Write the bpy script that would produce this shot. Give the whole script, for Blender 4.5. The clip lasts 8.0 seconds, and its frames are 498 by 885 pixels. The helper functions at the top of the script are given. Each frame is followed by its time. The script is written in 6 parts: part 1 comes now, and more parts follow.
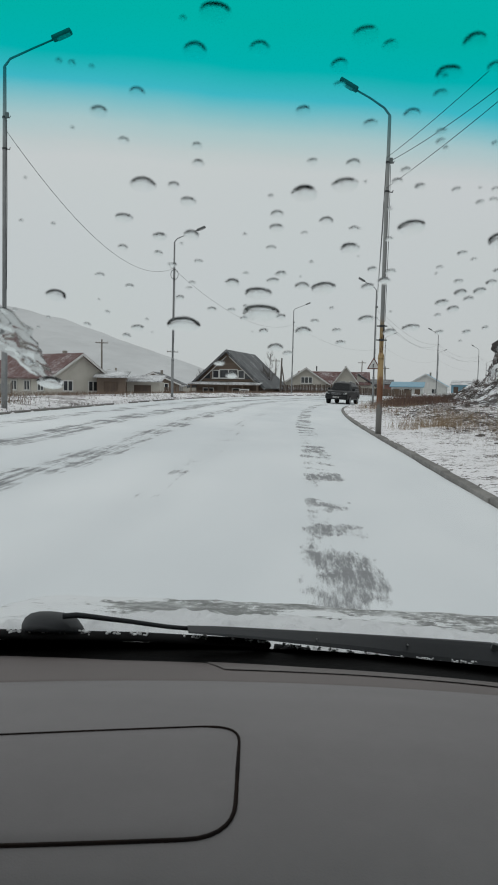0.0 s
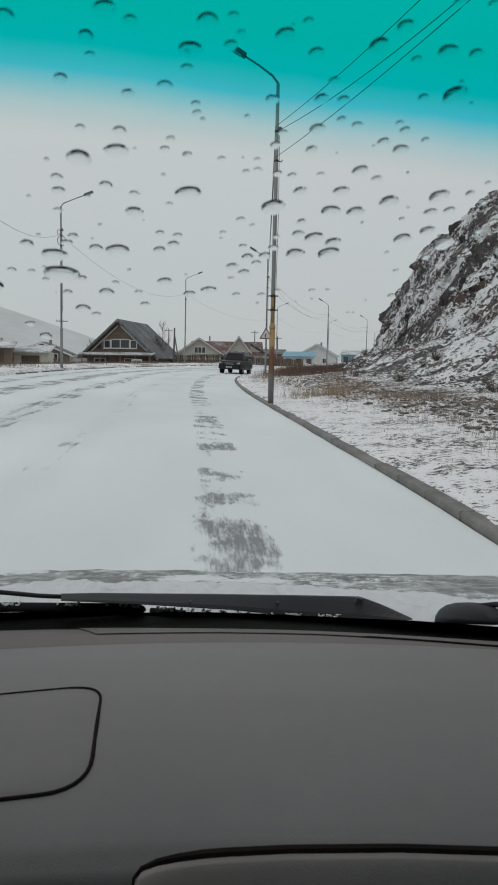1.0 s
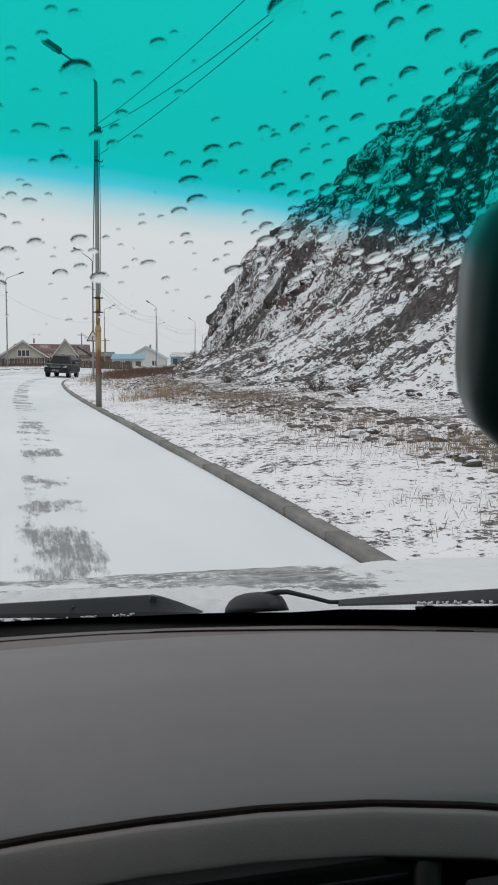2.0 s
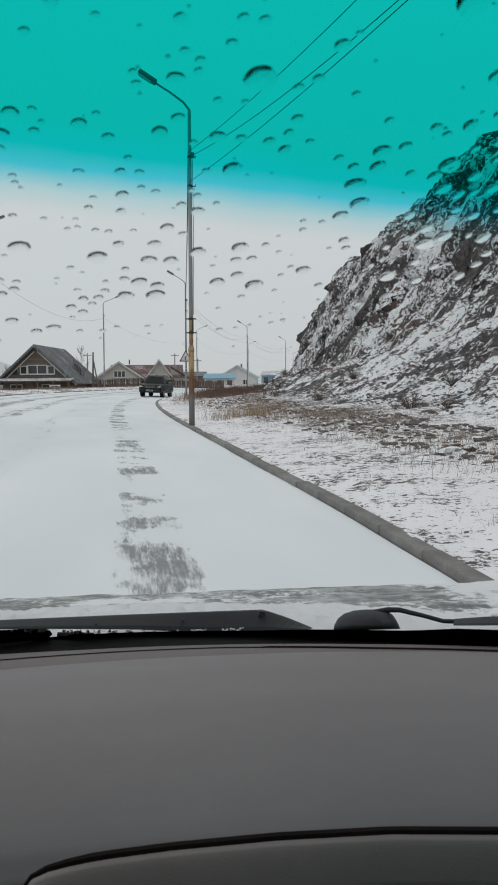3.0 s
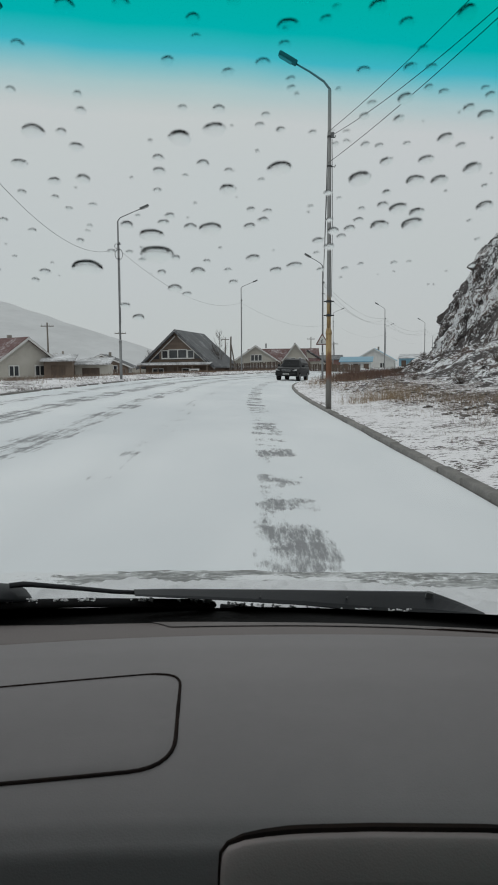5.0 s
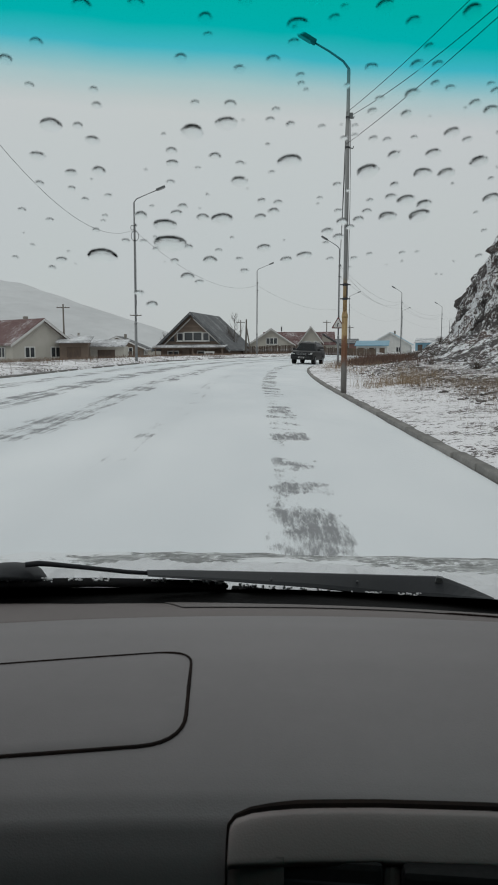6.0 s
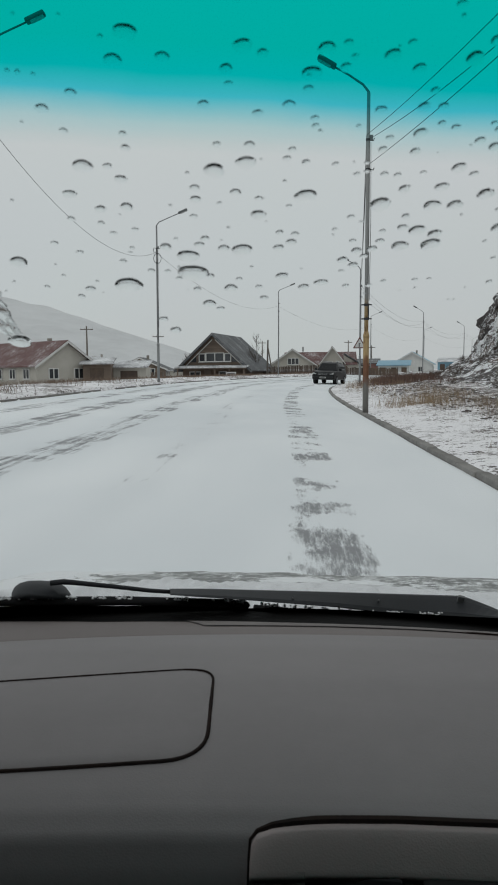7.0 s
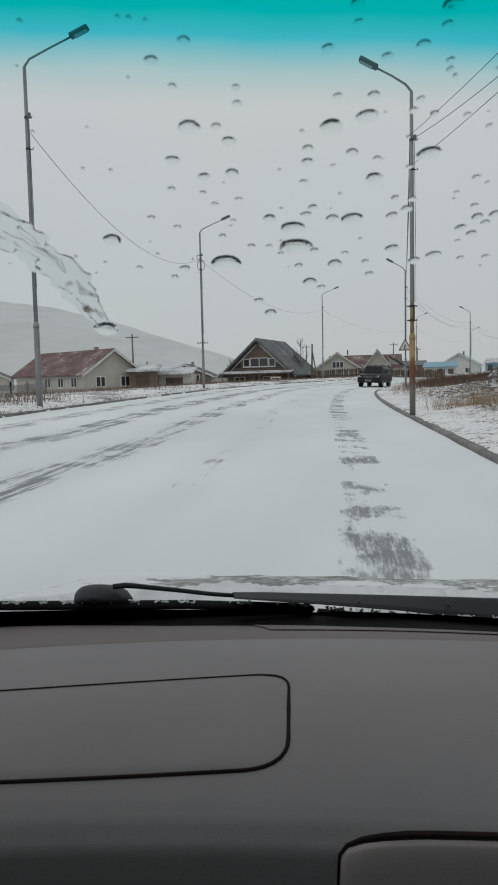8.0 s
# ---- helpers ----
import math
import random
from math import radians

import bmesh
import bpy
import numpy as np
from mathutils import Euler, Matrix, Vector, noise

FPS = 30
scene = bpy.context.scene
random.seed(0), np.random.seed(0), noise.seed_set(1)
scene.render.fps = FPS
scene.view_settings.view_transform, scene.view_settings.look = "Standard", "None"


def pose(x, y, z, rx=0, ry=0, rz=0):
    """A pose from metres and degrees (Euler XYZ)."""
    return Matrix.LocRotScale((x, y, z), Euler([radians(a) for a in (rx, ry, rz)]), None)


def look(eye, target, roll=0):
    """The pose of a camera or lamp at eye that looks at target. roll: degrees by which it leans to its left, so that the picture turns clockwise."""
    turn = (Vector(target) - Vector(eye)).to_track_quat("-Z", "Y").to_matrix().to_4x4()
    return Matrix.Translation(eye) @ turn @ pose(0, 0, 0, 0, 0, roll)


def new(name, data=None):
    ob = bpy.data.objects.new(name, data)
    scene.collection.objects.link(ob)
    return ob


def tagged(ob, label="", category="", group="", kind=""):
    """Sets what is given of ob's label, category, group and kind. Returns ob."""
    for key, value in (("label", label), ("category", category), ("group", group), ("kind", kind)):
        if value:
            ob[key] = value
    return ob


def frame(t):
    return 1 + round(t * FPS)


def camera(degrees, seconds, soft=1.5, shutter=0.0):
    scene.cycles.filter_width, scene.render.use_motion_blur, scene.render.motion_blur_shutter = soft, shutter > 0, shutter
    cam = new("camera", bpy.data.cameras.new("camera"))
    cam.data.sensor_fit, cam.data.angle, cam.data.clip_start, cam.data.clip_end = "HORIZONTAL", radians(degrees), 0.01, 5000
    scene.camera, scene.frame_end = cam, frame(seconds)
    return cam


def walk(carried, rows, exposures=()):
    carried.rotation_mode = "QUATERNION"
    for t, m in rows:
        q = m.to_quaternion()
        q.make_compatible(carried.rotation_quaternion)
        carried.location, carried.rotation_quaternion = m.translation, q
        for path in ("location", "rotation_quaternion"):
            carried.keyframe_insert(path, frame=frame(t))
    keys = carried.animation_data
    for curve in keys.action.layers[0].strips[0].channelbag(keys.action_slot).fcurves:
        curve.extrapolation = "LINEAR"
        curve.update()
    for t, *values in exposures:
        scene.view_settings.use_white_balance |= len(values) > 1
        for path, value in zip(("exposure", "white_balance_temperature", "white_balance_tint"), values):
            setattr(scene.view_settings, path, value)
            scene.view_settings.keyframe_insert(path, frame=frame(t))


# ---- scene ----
cam = camera(36.3, 8.0, soft=1.8)
cam.data.dof.use_dof, cam.data.dof.focus_distance, cam.data.dof.aperture_fstop = True, 30.0, 76.0
walk(cam, [
    (0.0, pose(-0.045, 0.035, 1.358, 85.83, -1.02, 8.69)),
    (0.5, pose(-0.028, 0.032, 1.349, 84.34, -0.66, 5.93)),
    (1.0, pose(-0.016, 0.024, 1.355, 83.72, -0.84, 0.71)),
    (1.2, pose(-0.006, 0.016, 1.356, 83.61, -1.14, -2.99)),
    (2.3, pose(0.038, -0.017, 1.362, 84.18, 0.01, -12.70)),
    (2.5, pose(0.026, -0.013, 1.361, 84.56, 0.02, -11.49)),
    (3.0, pose(0.012, -0.009, 1.357, 85.38, 0.51, -5.22)),
    (3.5, pose(0.000, 0.000, 1.350, 85.70, 0.80, -0.06)),
    (4.0, pose(-0.009, 0.002, 1.350, 85.79, -0.19, 2.63)),
    (4.5, pose(-0.017, 0.015, 1.343, 84.73, 0.40, 4.21)),
    (4.7, pose(-0.021, 0.012, 1.344, 84.70, 0.58, 4.90)),
    (5.8, pose(-0.029, 0.012, 1.342, 82.55, 1.08, 4.86)),
    (6.0, pose(-0.023, 0.005, 1.345, 83.01, 0.27, 6.09)),
    (6.5, pose(-0.019, -0.004, 1.348, 83.62, -0.03, 6.92)),
    (7.0, pose(-0.021, -0.006, 1.346, 84.54, 0.58, 7.71)),
    (7.5, pose(-0.031, 0.002, 1.343, 84.74, 1.30, 8.07)),
    (8.0, pose(-0.044, 0.009, 1.339, 84.97, 1.65, 11.04)),
], exposures=[(0.0, 0.02, 6500, 10), (0.5, -0.06, 6500, 10), (1.0, -0.02, 6500, 10), (1.3, 0.06, 6500, 11), (2.2, 0.34, 6500, 14), (2.5, 0.31, 6500, 14), (3.0, 0.15, 6500, 12), (3.5, 0.05, 6500, 10), (4.0, 0.03, 6500, 10), (4.5, -0.01, 6500, 10), (8.0, -0.04, 6500, 10)])

# ---- world: a closed overcast sky over a weak clear-sky base ----
world = bpy.data.worlds.new("overcast_sky")
scene.world = world
world.use_nodes = True
wt = world.node_tree
wt.nodes.clear()
w_out = wt.nodes.new("ShaderNodeOutputWorld")
w_bg = wt.nodes.new("ShaderNodeBackground")
w_sky = wt.nodes.new("ShaderNodeTexSky")
w_sky.sky_type, w_sky.sun_disc = "NISHITA", False
w_sky.sun_elevation, w_sky.sun_rotation = radians(38), radians(150)
w_coord = wt.nodes.new("ShaderNodeTexCoord")
w_sep = wt.nodes.new("ShaderNodeSeparateXYZ")
w_ramp = wt.nodes.new("ShaderNodeValToRGB")
w_ramp.color_ramp.elements[0].position, w_ramp.color_ramp.elements[0].color = 0.0, (0.50, 0.522, 0.527, 1)
w_ramp.color_ramp.elements[1].position, w_ramp.color_ramp.elements[1].color = 0.75, (0.66, 0.68, 0.685, 1)
w_noise = wt.nodes.new("ShaderNodeTexNoise")
w_noise.inputs["Scale"].default_value, w_noise.inputs["Detail"].default_value = 1.6, 4
w_cloud = wt.nodes.new("ShaderNodeMix")
w_cloud.data_type, w_cloud.blend_type = "RGBA", "SOFT_LIGHT"
w_cloud.inputs[0].default_value = 0.12
w_mix = wt.nodes.new("ShaderNodeMix")
w_mix.data_type = "RGBA"
w_mix.inputs[0].default_value = 0.004
wt.links.new(w_coord.outputs["Generated"], w_sep.inputs[0])
wt.links.new(w_coord.outputs["Generated"], w_noise.inputs["Vector"])
wt.links.new(w_sep.outputs["Z"], w_ramp.inputs[0])
wt.links.new(w_ramp.outputs[0], w_cloud.inputs[6])
wt.links.new(w_noise.outputs["Color"], w_cloud.inputs[7])
wt.links.new(w_cloud.outputs[2], w_mix.inputs[6])
wt.links.new(w_sky.outputs[0], w_mix.inputs[7])
wt.links.new(w_mix.outputs[2], w_bg.inputs["Color"])
w_bg.inputs["Strength"].default_value = 1.0
wt.links.new(w_bg.outputs[0], w_out.inputs["Surface"])

sun = bpy.data.lights.new("sun", "SUN")
sun.energy, sun.angle, sun.color = 0.2, radians(25), (1.0, 0.97, 0.93)
sun_ob = new("sun", sun)
sun_ob.matrix_world = look((0, 0, 60), (22, 40, 10))


# ---- materials ----
def tree(name):
    m = bpy.data.materials.new(name)
    m.use_nodes = True
    t = m.node_tree
    t.nodes.clear()
    return m, t


def nd(t, kind, props=None, **ins):
    n = t.nodes.new("ShaderNode" + kind)
    for k, v in (props or {}).items():
        setattr_safe(n, k, v)
    for k, v in ins.items():
        sock = n.inputs[int(k[1:])] if k[0] == "i" and k[1:].isdigit() else n.inputs[k.replace("_", " ")]
        if isinstance(v, bpy.types.NodeSocket):
            t.links.new(v, sock)
        else:
            sock.default_value = v
    return n


def setattr_safe(n, k, v):
    if k == "op":
        n.operation = v
    elif k == "dt":
        n.data_type = v
    elif k == "blend":
        n.blend_type = v
    elif k == "normalize":
        n.normalize = v
    elif k == "feature":
        n.feature = v
    elif k == "clamp":
        n.use_clamp = v


def maths(t, op, a, b=0.0, clamp=False):
    return nd(t, "Math", {"op": op, "clamp": clamp}, i0=a, i1=b).outputs[0]


def mixc(t, fac, a, b):
    return nd(t, "Mix", {"dt": "RGBA"}, i0=fac, i6=a, i7=b).outputs[2]


def smooth(t, x, lo, hi):
    n = nd(t, "MapRange", None, Value=x, From_Min=lo, From_Max=hi)
    n.interpolation_type = "SMOOTHSTEP"
    return n.outputs[0]


def noise_at(t, scale, detail=4.0, rough=0.55, vec=None, stretch=None, turn=None):
    if vec is None:
        vec = nd(t, "NewGeometry").outputs["Position"]
    if turn:
        r = nd(t, "VectorRotate", None, Vector=vec)
        r.rotation_type = "EULER_XYZ"
        r.inputs["Rotation"].default_value = turn
        vec = r.outputs[0]
    if stretch:
        vec = nd(t, "VectorMath", {"op": "MULTIPLY"}, i0=vec, i1=stretch).outputs[0]
    return nd(t, "TexNoise", None, Vector=vec, Scale=scale, Detail=detail, Roughness=rough).outputs[0]


def rgba(c):
    return (c[0], c[1], c[2], 1.0)


def finish(m, t, color, rough=0.7, metal=0.0, bump=None, bump_strength=0.3, bump_dist=0.02, spec=0.5, coat=0.0):
    b = nd(t, "BsdfPrincipled", None, Base_Color=color if isinstance(color, bpy.types.NodeSocket) else rgba(color),
           Roughness=rough, Metallic=metal, Specular_IOR_Level=spec, Coat_Weight=coat)
    if bump is not None:
        nb = nd(t, "Bump", None, Height=bump, Strength=bump_strength, Distance=bump_dist)
        t.links.new(nb.outputs[0], b.inputs["Normal"])
    o = nd(t, "OutputMaterial")
    t.links.new(b.outputs[0], o.inputs["Surface"])
    return m


def plain(name, a, b=None, scale=6.0, rough=0.6, metal=0.0, grain=60.0, bump=0.15, dist=0.01, spec=0.5, coat=0.0, local=True, stretch=None):
    """Two tones mixed by a large and a small noise, with a fine bump; slight change from object to object."""
    m, t = tree(name)
    b = b or tuple(c * 0.72 for c in a)
    vec = nd(t, "TexCoord").outputs["Object"] if local else None
    big = noise_at(t, scale, 5, 0.6, vec, stretch)
    fine = noise_at(t, grain, 3, 0.6, vec, stretch)
    rnd = nd(t, "ObjectInfo").outputs["Random"]
    f = maths(t, "ADD", maths(t, "MULTIPLY", big, 0.7), maths(t, "MULTIPLY", fine, 0.35))
    f = maths(t, "ADD", f, maths(t, "MULTIPLY", maths(t, "SUBTRACT", rnd, 0.5), 0.15))
    col = mixc(t, smooth(t, f, 0.32, 0.72), rgba(a), rgba(b))
    return finish(m, t, col, rough, metal, fine, bump, dist, spec, coat)


def snow_over(name, ground_a, ground_b, cover, scale=1.0, slope=0.0, patch=(1, 1, 1), turn=None, grain=9.0, rough=0.75, band=0.16):
    """Snow lying on a darker ground; cover 0..1; slope makes steep faces bare."""
    m, t = tree(name)
    geo = nd(t, "NewGeometry")
    big = noise_at(t, 0.35 * scale, 5, 0.62, None, patch, turn)
    mid = noise_at(t, 2.4 * scale, 6, 0.7, None, patch, turn)
    fine = noise_at(t, grain * scale, 5, 0.7)
    f = maths(t, "ADD", maths(t, "MULTIPLY", big, 0.45), maths(t, "MULTIPLY", mid, 0.4))
    f = maths(t, "ADD", f, maths(t, "MULTIPLY", fine, 0.35))
    if slope:
        nz = nd(t, "SeparateXYZ", None, i0=geo.outputs["Normal"]).outputs["Z"]
        f = maths(t, "ADD", f, maths(t, "MULTIPLY", maths(t, "SUBTRACT", nz, 0.62), slope))
    lo = 1.06 - cover
    snow = smooth(t, f, lo - band, lo + band)
    g = mixc(t, smooth(t, maths(t, "ADD", maths(t, "MULTIPLY", mid, 0.6), maths(t, "MULTIPLY", fine, 0.4)), 0.36, 0.66), rgba(ground_a), rgba(ground_b))
    white = mixc(t, noise_at(t, 0.8, 3), rgba((0.80, 0.82, 0.84)), rgba((0.90, 0.91, 0.92)))
    col = mixc(t, snow, g, white)
    h = maths(t, "ADD", maths(t, "MULTIPLY", mid, 0.6), maths(t, "MULTIPLY", fine, 0.5))
    return finish(m, t, col, rough, 0, h, 0.5, 0.06, 0.3)


def cliff_material():
    """Jointed dark rock with snow caught on its tilted ledges."""
    m, t = tree("snow_streaked_rock")
    geo = nd(t, "NewGeometry")
    pos = geo.outputs["Position"]
    s = nd(t, "VectorMath", {"op": "DOT_PRODUCT"}, i0=pos, i1=(0.0, 0.75, 0.66)).outputs["Value"]
    l = nd(t, "VectorMath", {"op": "DOT_PRODUCT"}, i0=pos, i1=(0.0, -0.66, 0.75)).outputs["Value"]
    x = nd(t, "SeparateXYZ", None, i0=pos).outputs["X"]
    vec = nd(t, "CombineXYZ", None, X=maths(t, "MULTIPLY", x, 0.7), Y=s, Z=maths(t, "MULTIPLY", l, 0.24)).outputs[0]
    n1 = noise_at(t, 0.22, 5, 0.62, vec)
    n2 = noise_at(t, 1.25, 6, 0.68, vec)
    n3 = noise_at(t, 4.6, 5, 0.72, pos)
    nz = nd(t, "SeparateXYZ", None, i0=geo.outputs["Normal"]).outputs["Z"]
    f = maths(t, "ADD", maths(t, "MULTIPLY", n1, 1.2), maths(t, "MULTIPLY", n2, 0.62))
    f = maths(t, "ADD", f, maths(t, "MULTIPLY", n3, 0.52))
    f = maths(t, "ADD", f, maths(t, "MULTIPLY", noise_at(t, 1.0, 4, 0.75, vec, (13.0, 13.0, 13.0)), 0.90))
    bend = nd(t, "VectorMath", {"op": "ADD"}, i0=vec, i1=nd(t, "VectorMath", {"op": "SCALE"}, i0=nd(t, "TexNoise", None, Vector=pos, Scale=0.9, Detail=3.0).outputs["Color"], Scale=0.9).outputs[0]).outputs[0]
    block = nd(t, "TexVoronoi", None, Vector=bend, Scale=1.15)
    shard = nd(t, "TexVoronoi", None, Vector=bend, Scale=4.6)
    tone = nd(t, "SeparateXYZ", None, i0=block.outputs["Color"]).outputs["X"]
    tone2 = nd(t, "SeparateXYZ", None, i0=shard.outputs["Color"]).outputs["X"]
    f = maths(t, "ADD", f, maths(t, "MULTIPLY", maths(t, "SUBTRACT", tone, 0.5), 0.16))
    f = maths(t, "ADD", f, maths(t, "MULTIPLY", maths(t, "SUBTRACT", tone2, 0.5), 0.22))
    f = maths(t, "SUBTRACT", f, 0.188)
    f = maths(t, "ADD", f, maths(t, "MULTIPLY", maths(t, "SUBTRACT", nz, 0.62), 0.06))
    far = smooth(t, nd(t, "SeparateXYZ", None, i0=pos).outputs["Y"], 22.0, 60.0)
    foot = maths(t, "SUBTRACT", 1.0, smooth(t, nd(t, "SeparateXYZ", None, i0=pos).outputs["Z"], 1.2, 3.6))
    f = maths(t, "SUBTRACT", f, maths(t, "MULTIPLY", foot, 0.045))
    near = maths(t, "SUBTRACT", 1.0, smooth(t, nd(t, "SeparateXYZ", None, i0=pos).outputs["Y"], 12.0, 30.0))
    f = maths(t, "ADD", f, maths(t, "MULTIPLY", near, 0.055))
    snow = smooth(t, maths(t, "SUBTRACT", f, maths(t, "MULTIPLY", far, 0.060)), 1.405, 1.455)
    rock = mixc(t, smooth(t, n3, 0.35, 0.65), rgba((0.05, 0.047, 0.047)), rgba((0.155, 0.14, 0.134)))
    rock = mixc(t, smooth(t, n1, 0.50, 0.62), rock, rgba((0.155, 0.105, 0.088)))
    rock = mixc(t, maths(t, "MULTIPLY", tone2, 0.55), rock, rgba((0.06, 0.052, 0.05)))
    white = mixc(t, noise_at(t, 0.8, 3), rgba((0.80, 0.82, 0.84)), rgba((0.90, 0.91, 0.92)))
    col = mixc(t, snow, rock, white)
    h = maths(t, "ADD", maths(t, "MULTIPLY", n2, 0.7), maths(t, "MULTIPLY", n3, 0.4))
    h = maths(t, "ADD", h, maths(t, "MULTIPLY", maths(t, "ADD", tone2, tone), 0.35))
    return finish(m, t, col, 0.8, 0, h, 0.8, 0.25, 0.25)


def bonnet_material():
    """Silver paint under wind-streaked slush: fine cross streaks, torn snow patches."""
    m, t = tree("slushy_bonnet_paint")
    big = noise_at(t, 1.0, 4, 0.6, None, (2.0, 5.0, 3.0))
    streak = noise_at(t, 1.0, 6, 0.7, None, (13.0, 17.0, 17.0))
    tear = noise_at(t, 1.0, 5, 0.75, None, (44.0, 30.0, 24.0))
    f = maths(t, "ADD", maths(t, "MULTIPLY", big, 0.55), maths(t, "MULTIPLY", streak, 0.34))
    f = maths(t, "ADD", f, maths(t, "MULTIPLY", tear, 0.42))
    x = nd(t, "SeparateXYZ", None, i0=nd(t, "NewGeometry").outputs["Position"]).outputs["X"]
    side = smooth(t, maths(t, "ABSOLUTE", maths(t, "SUBTRACT", x, 0.02)), 0.34, 0.62)
    f = maths(t, "ADD", f, maths(t, "MULTIPLY", side, 0.16))
    snow = smooth(t, f, 0.66, 0.74)
    wet = mixc(t, smooth(t, maths(t, "ADD", maths(t, "MULTIPLY", streak, 0.6), maths(t, "MULTIPLY", tear, 0.4)), 0.40, 0.60), rgba((0.13, 0.135, 0.13)), rgba((0.44, 0.455, 0.45)))
    col = mixc(t, snow, wet, rgba((0.76, 0.78, 0.79)))
    return finish(m, t, col, 0.5, 0, f, 0.5, 0.01, 0.4)


def ground_material():
    """Thin snow with dead grass, grit and clods showing through in small flecks."""
    m, t = tree("snowy_dead_grass")
    big = noise_at(t, 0.33, 4, 0.6)
    mid = noise_at(t, 2.2, 5, 0.7)
    fine = noise_at(t, 9.0, 4, 0.75)
    f = maths(t, "ADD", maths(t, "MULTIPLY", big, 0.40), maths(t, "MULTIPLY", mid, 0.42))
    f = maths(t, "ADD", f, maths(t, "MULTIPLY", fine, 0.72))
    f = maths(t, "ADD", f, maths(t, "MULTIPLY", noise_at(t, 24.0, 3, 0.7), 0.26))
    lie = nd(t, "Attribute")
    lie.attribute_name = "snow_depth"
    f = maths(t, "ADD", f, maths(t, "MULTIPLY", lie.outputs["Fac"], 0.05))
    snow = smooth(t, f, 0.840, 0.900)
    soil = mixc(t, smooth(t, fine, 0.35, 0.65), rgba((0.085, 0.073, 0.068)), rgba((0.22, 0.185, 0.165)))
    soil = mixc(t, smooth(t, big, 0.48, 0.64), soil, rgba((0.15, 0.126, 0.113)))
    white = mixc(t, mid, rgba((0.80, 0.785, 0.80)), rgba((0.89, 0.88, 0.89)))
    h = maths(t, "ADD", maths(t, "MULTIPLY", mid, 0.6), maths(t, "MULTIPLY", fine, 0.5))
    return finish(m, t, mixc(t, snow, soil, white), 0.8, 0, h, 0.5, 0.05, 0.25)


def road_material():
    """Fresh thin snow on asphalt, worn through in patchy wheel tracks that run along the road."""
    m, t = tree("snowy_asphalt")
    uv = nd(t, "UVMap").outputs[0]
    sep = nd(t, "SeparateXYZ", None, i0=uv)
    u, v = sep.outputs["X"], sep.outputs["Y"]
    wob = maths(t, "MULTIPLY", maths(t, "SUBTRACT", noise_at(t, 0.08, 2, 0.5, uv), 0.5), 1.6)
    uw = maths(t, "ADD", u, wob)
    tracks = 0.0
    for centre, width, weight in ((3.9, 0.45, 0.84), (5.6, 0.8, 1.05), (7.4, 0.9, 1.12), (9.0, 0.70, 1.04)):
        d = maths(t, "ABSOLUTE", maths(t, "SUBTRACT", uw, centre))
        k = maths(t, "MULTIPLY", maths(t, "SUBTRACT", 1.0, smooth(t, d, width * 0.25, width)), weight)
        tracks = maths(t, "MAXIMUM", tracks, k) if not isinstance(tracks, float) else k
    patch = noise_at(t, 1.0, 4, 0.6, uv, (0.65, 0.62, 1))
    streak = noise_at(t, 1.0, 4, 0.7, uv, (7.0, 0.34, 1))
    tread = noise_at(t, 1.0, 3, 0.7, uv, (30.0, 4.0, 1))
    fine = noise_at(t, 14, 5, 0.7, uv)
    worn = maths(t, "ADD", maths(t, "MULTIPLY", patch, 0.42), maths(t, "MULTIPLY", streak, 0.48))
    worn = maths(t, "ADD", worn, maths(t, "MULTIPLY", tread, 0.20))
    bare = smooth(t, maths(t, "SUBTRACT", worn, maths(t, "MULTIPLY", maths(t, "SUBTRACT", 1.0, tracks), 0.34)), 0.535, 0.645)
    # the near wheel track: ragged islands of tyre print with whole snow between them
    near = maths(t, "ABSOLUTE", maths(t, "SUBTRACT", maths(t, "ADD", u, maths(t, "MULTIPLY", wob, 0.35)), 1.95))
    lane = maths(t, "SUBTRACT", 1.0, smooth(t, near, 0.20, 0.46))
    isle = noise_at(t, 1.0, 3, 0.55, uv, (0.9, 0.80, 1))
    rag = noise_at(t, 1.0, 5, 0.75, uv, (7.0, 1.3, 1))
    cut = maths(t, "ADD", maths(t, "MULTIPLY", isle, 0.75), maths(t, "MULTIPLY", rag, 0.34))
    cut = maths(t, "SUBTRACT", cut, maths(t, "MULTIPLY", maths(t, "SUBTRACT", 1.0, lane), 0.26))
    cut = maths(t, "ADD", cut, maths(t, "MULTIPLY", maths(t, "SUBTRACT", tread, 0.5), 0.16))
    print_on = maths(t, "MULTIPLY", smooth(t, cut, 0.51, 0.60), smooth(t, noise_at(t, 1.0, 4, 0.7, uv, (17.0, 1.6, 1)), 0.26, 0.56))
    bare = maths(t, "MAXIMUM", bare, print_on)
    speck = smooth(t, maths(t, "ADD", maths(t, "MULTIPLY", noise_at(t, 0.7, 4, 0.7, uv), 0.6), maths(t, "MULTIPLY", fine, 0.4)), 0.64, 0.70)
    bare = maths(t, "MAXIMUM", bare, maths(t, "MULTIPLY", speck, 0.35))
    asphalt = mixc(t, fine, rgba((0.06, 0.06, 0.064)), rgba((0.16, 0.16, 0.17)))
    tint = noise_at(t, 0.25, 4, 0.6, uv, (1, 0.35, 1))
    snow = mixc(t, smooth(t, tint, 0.3, 0.7), rgba((0.72, 0.755, 0.775)), rgba((0.84, 0.865, 0.875)))
    snow = mixc(t, maths(t, "MULTIPLY", tracks, 0.10), snow, rgba((0.5, 0.52, 0.54)))
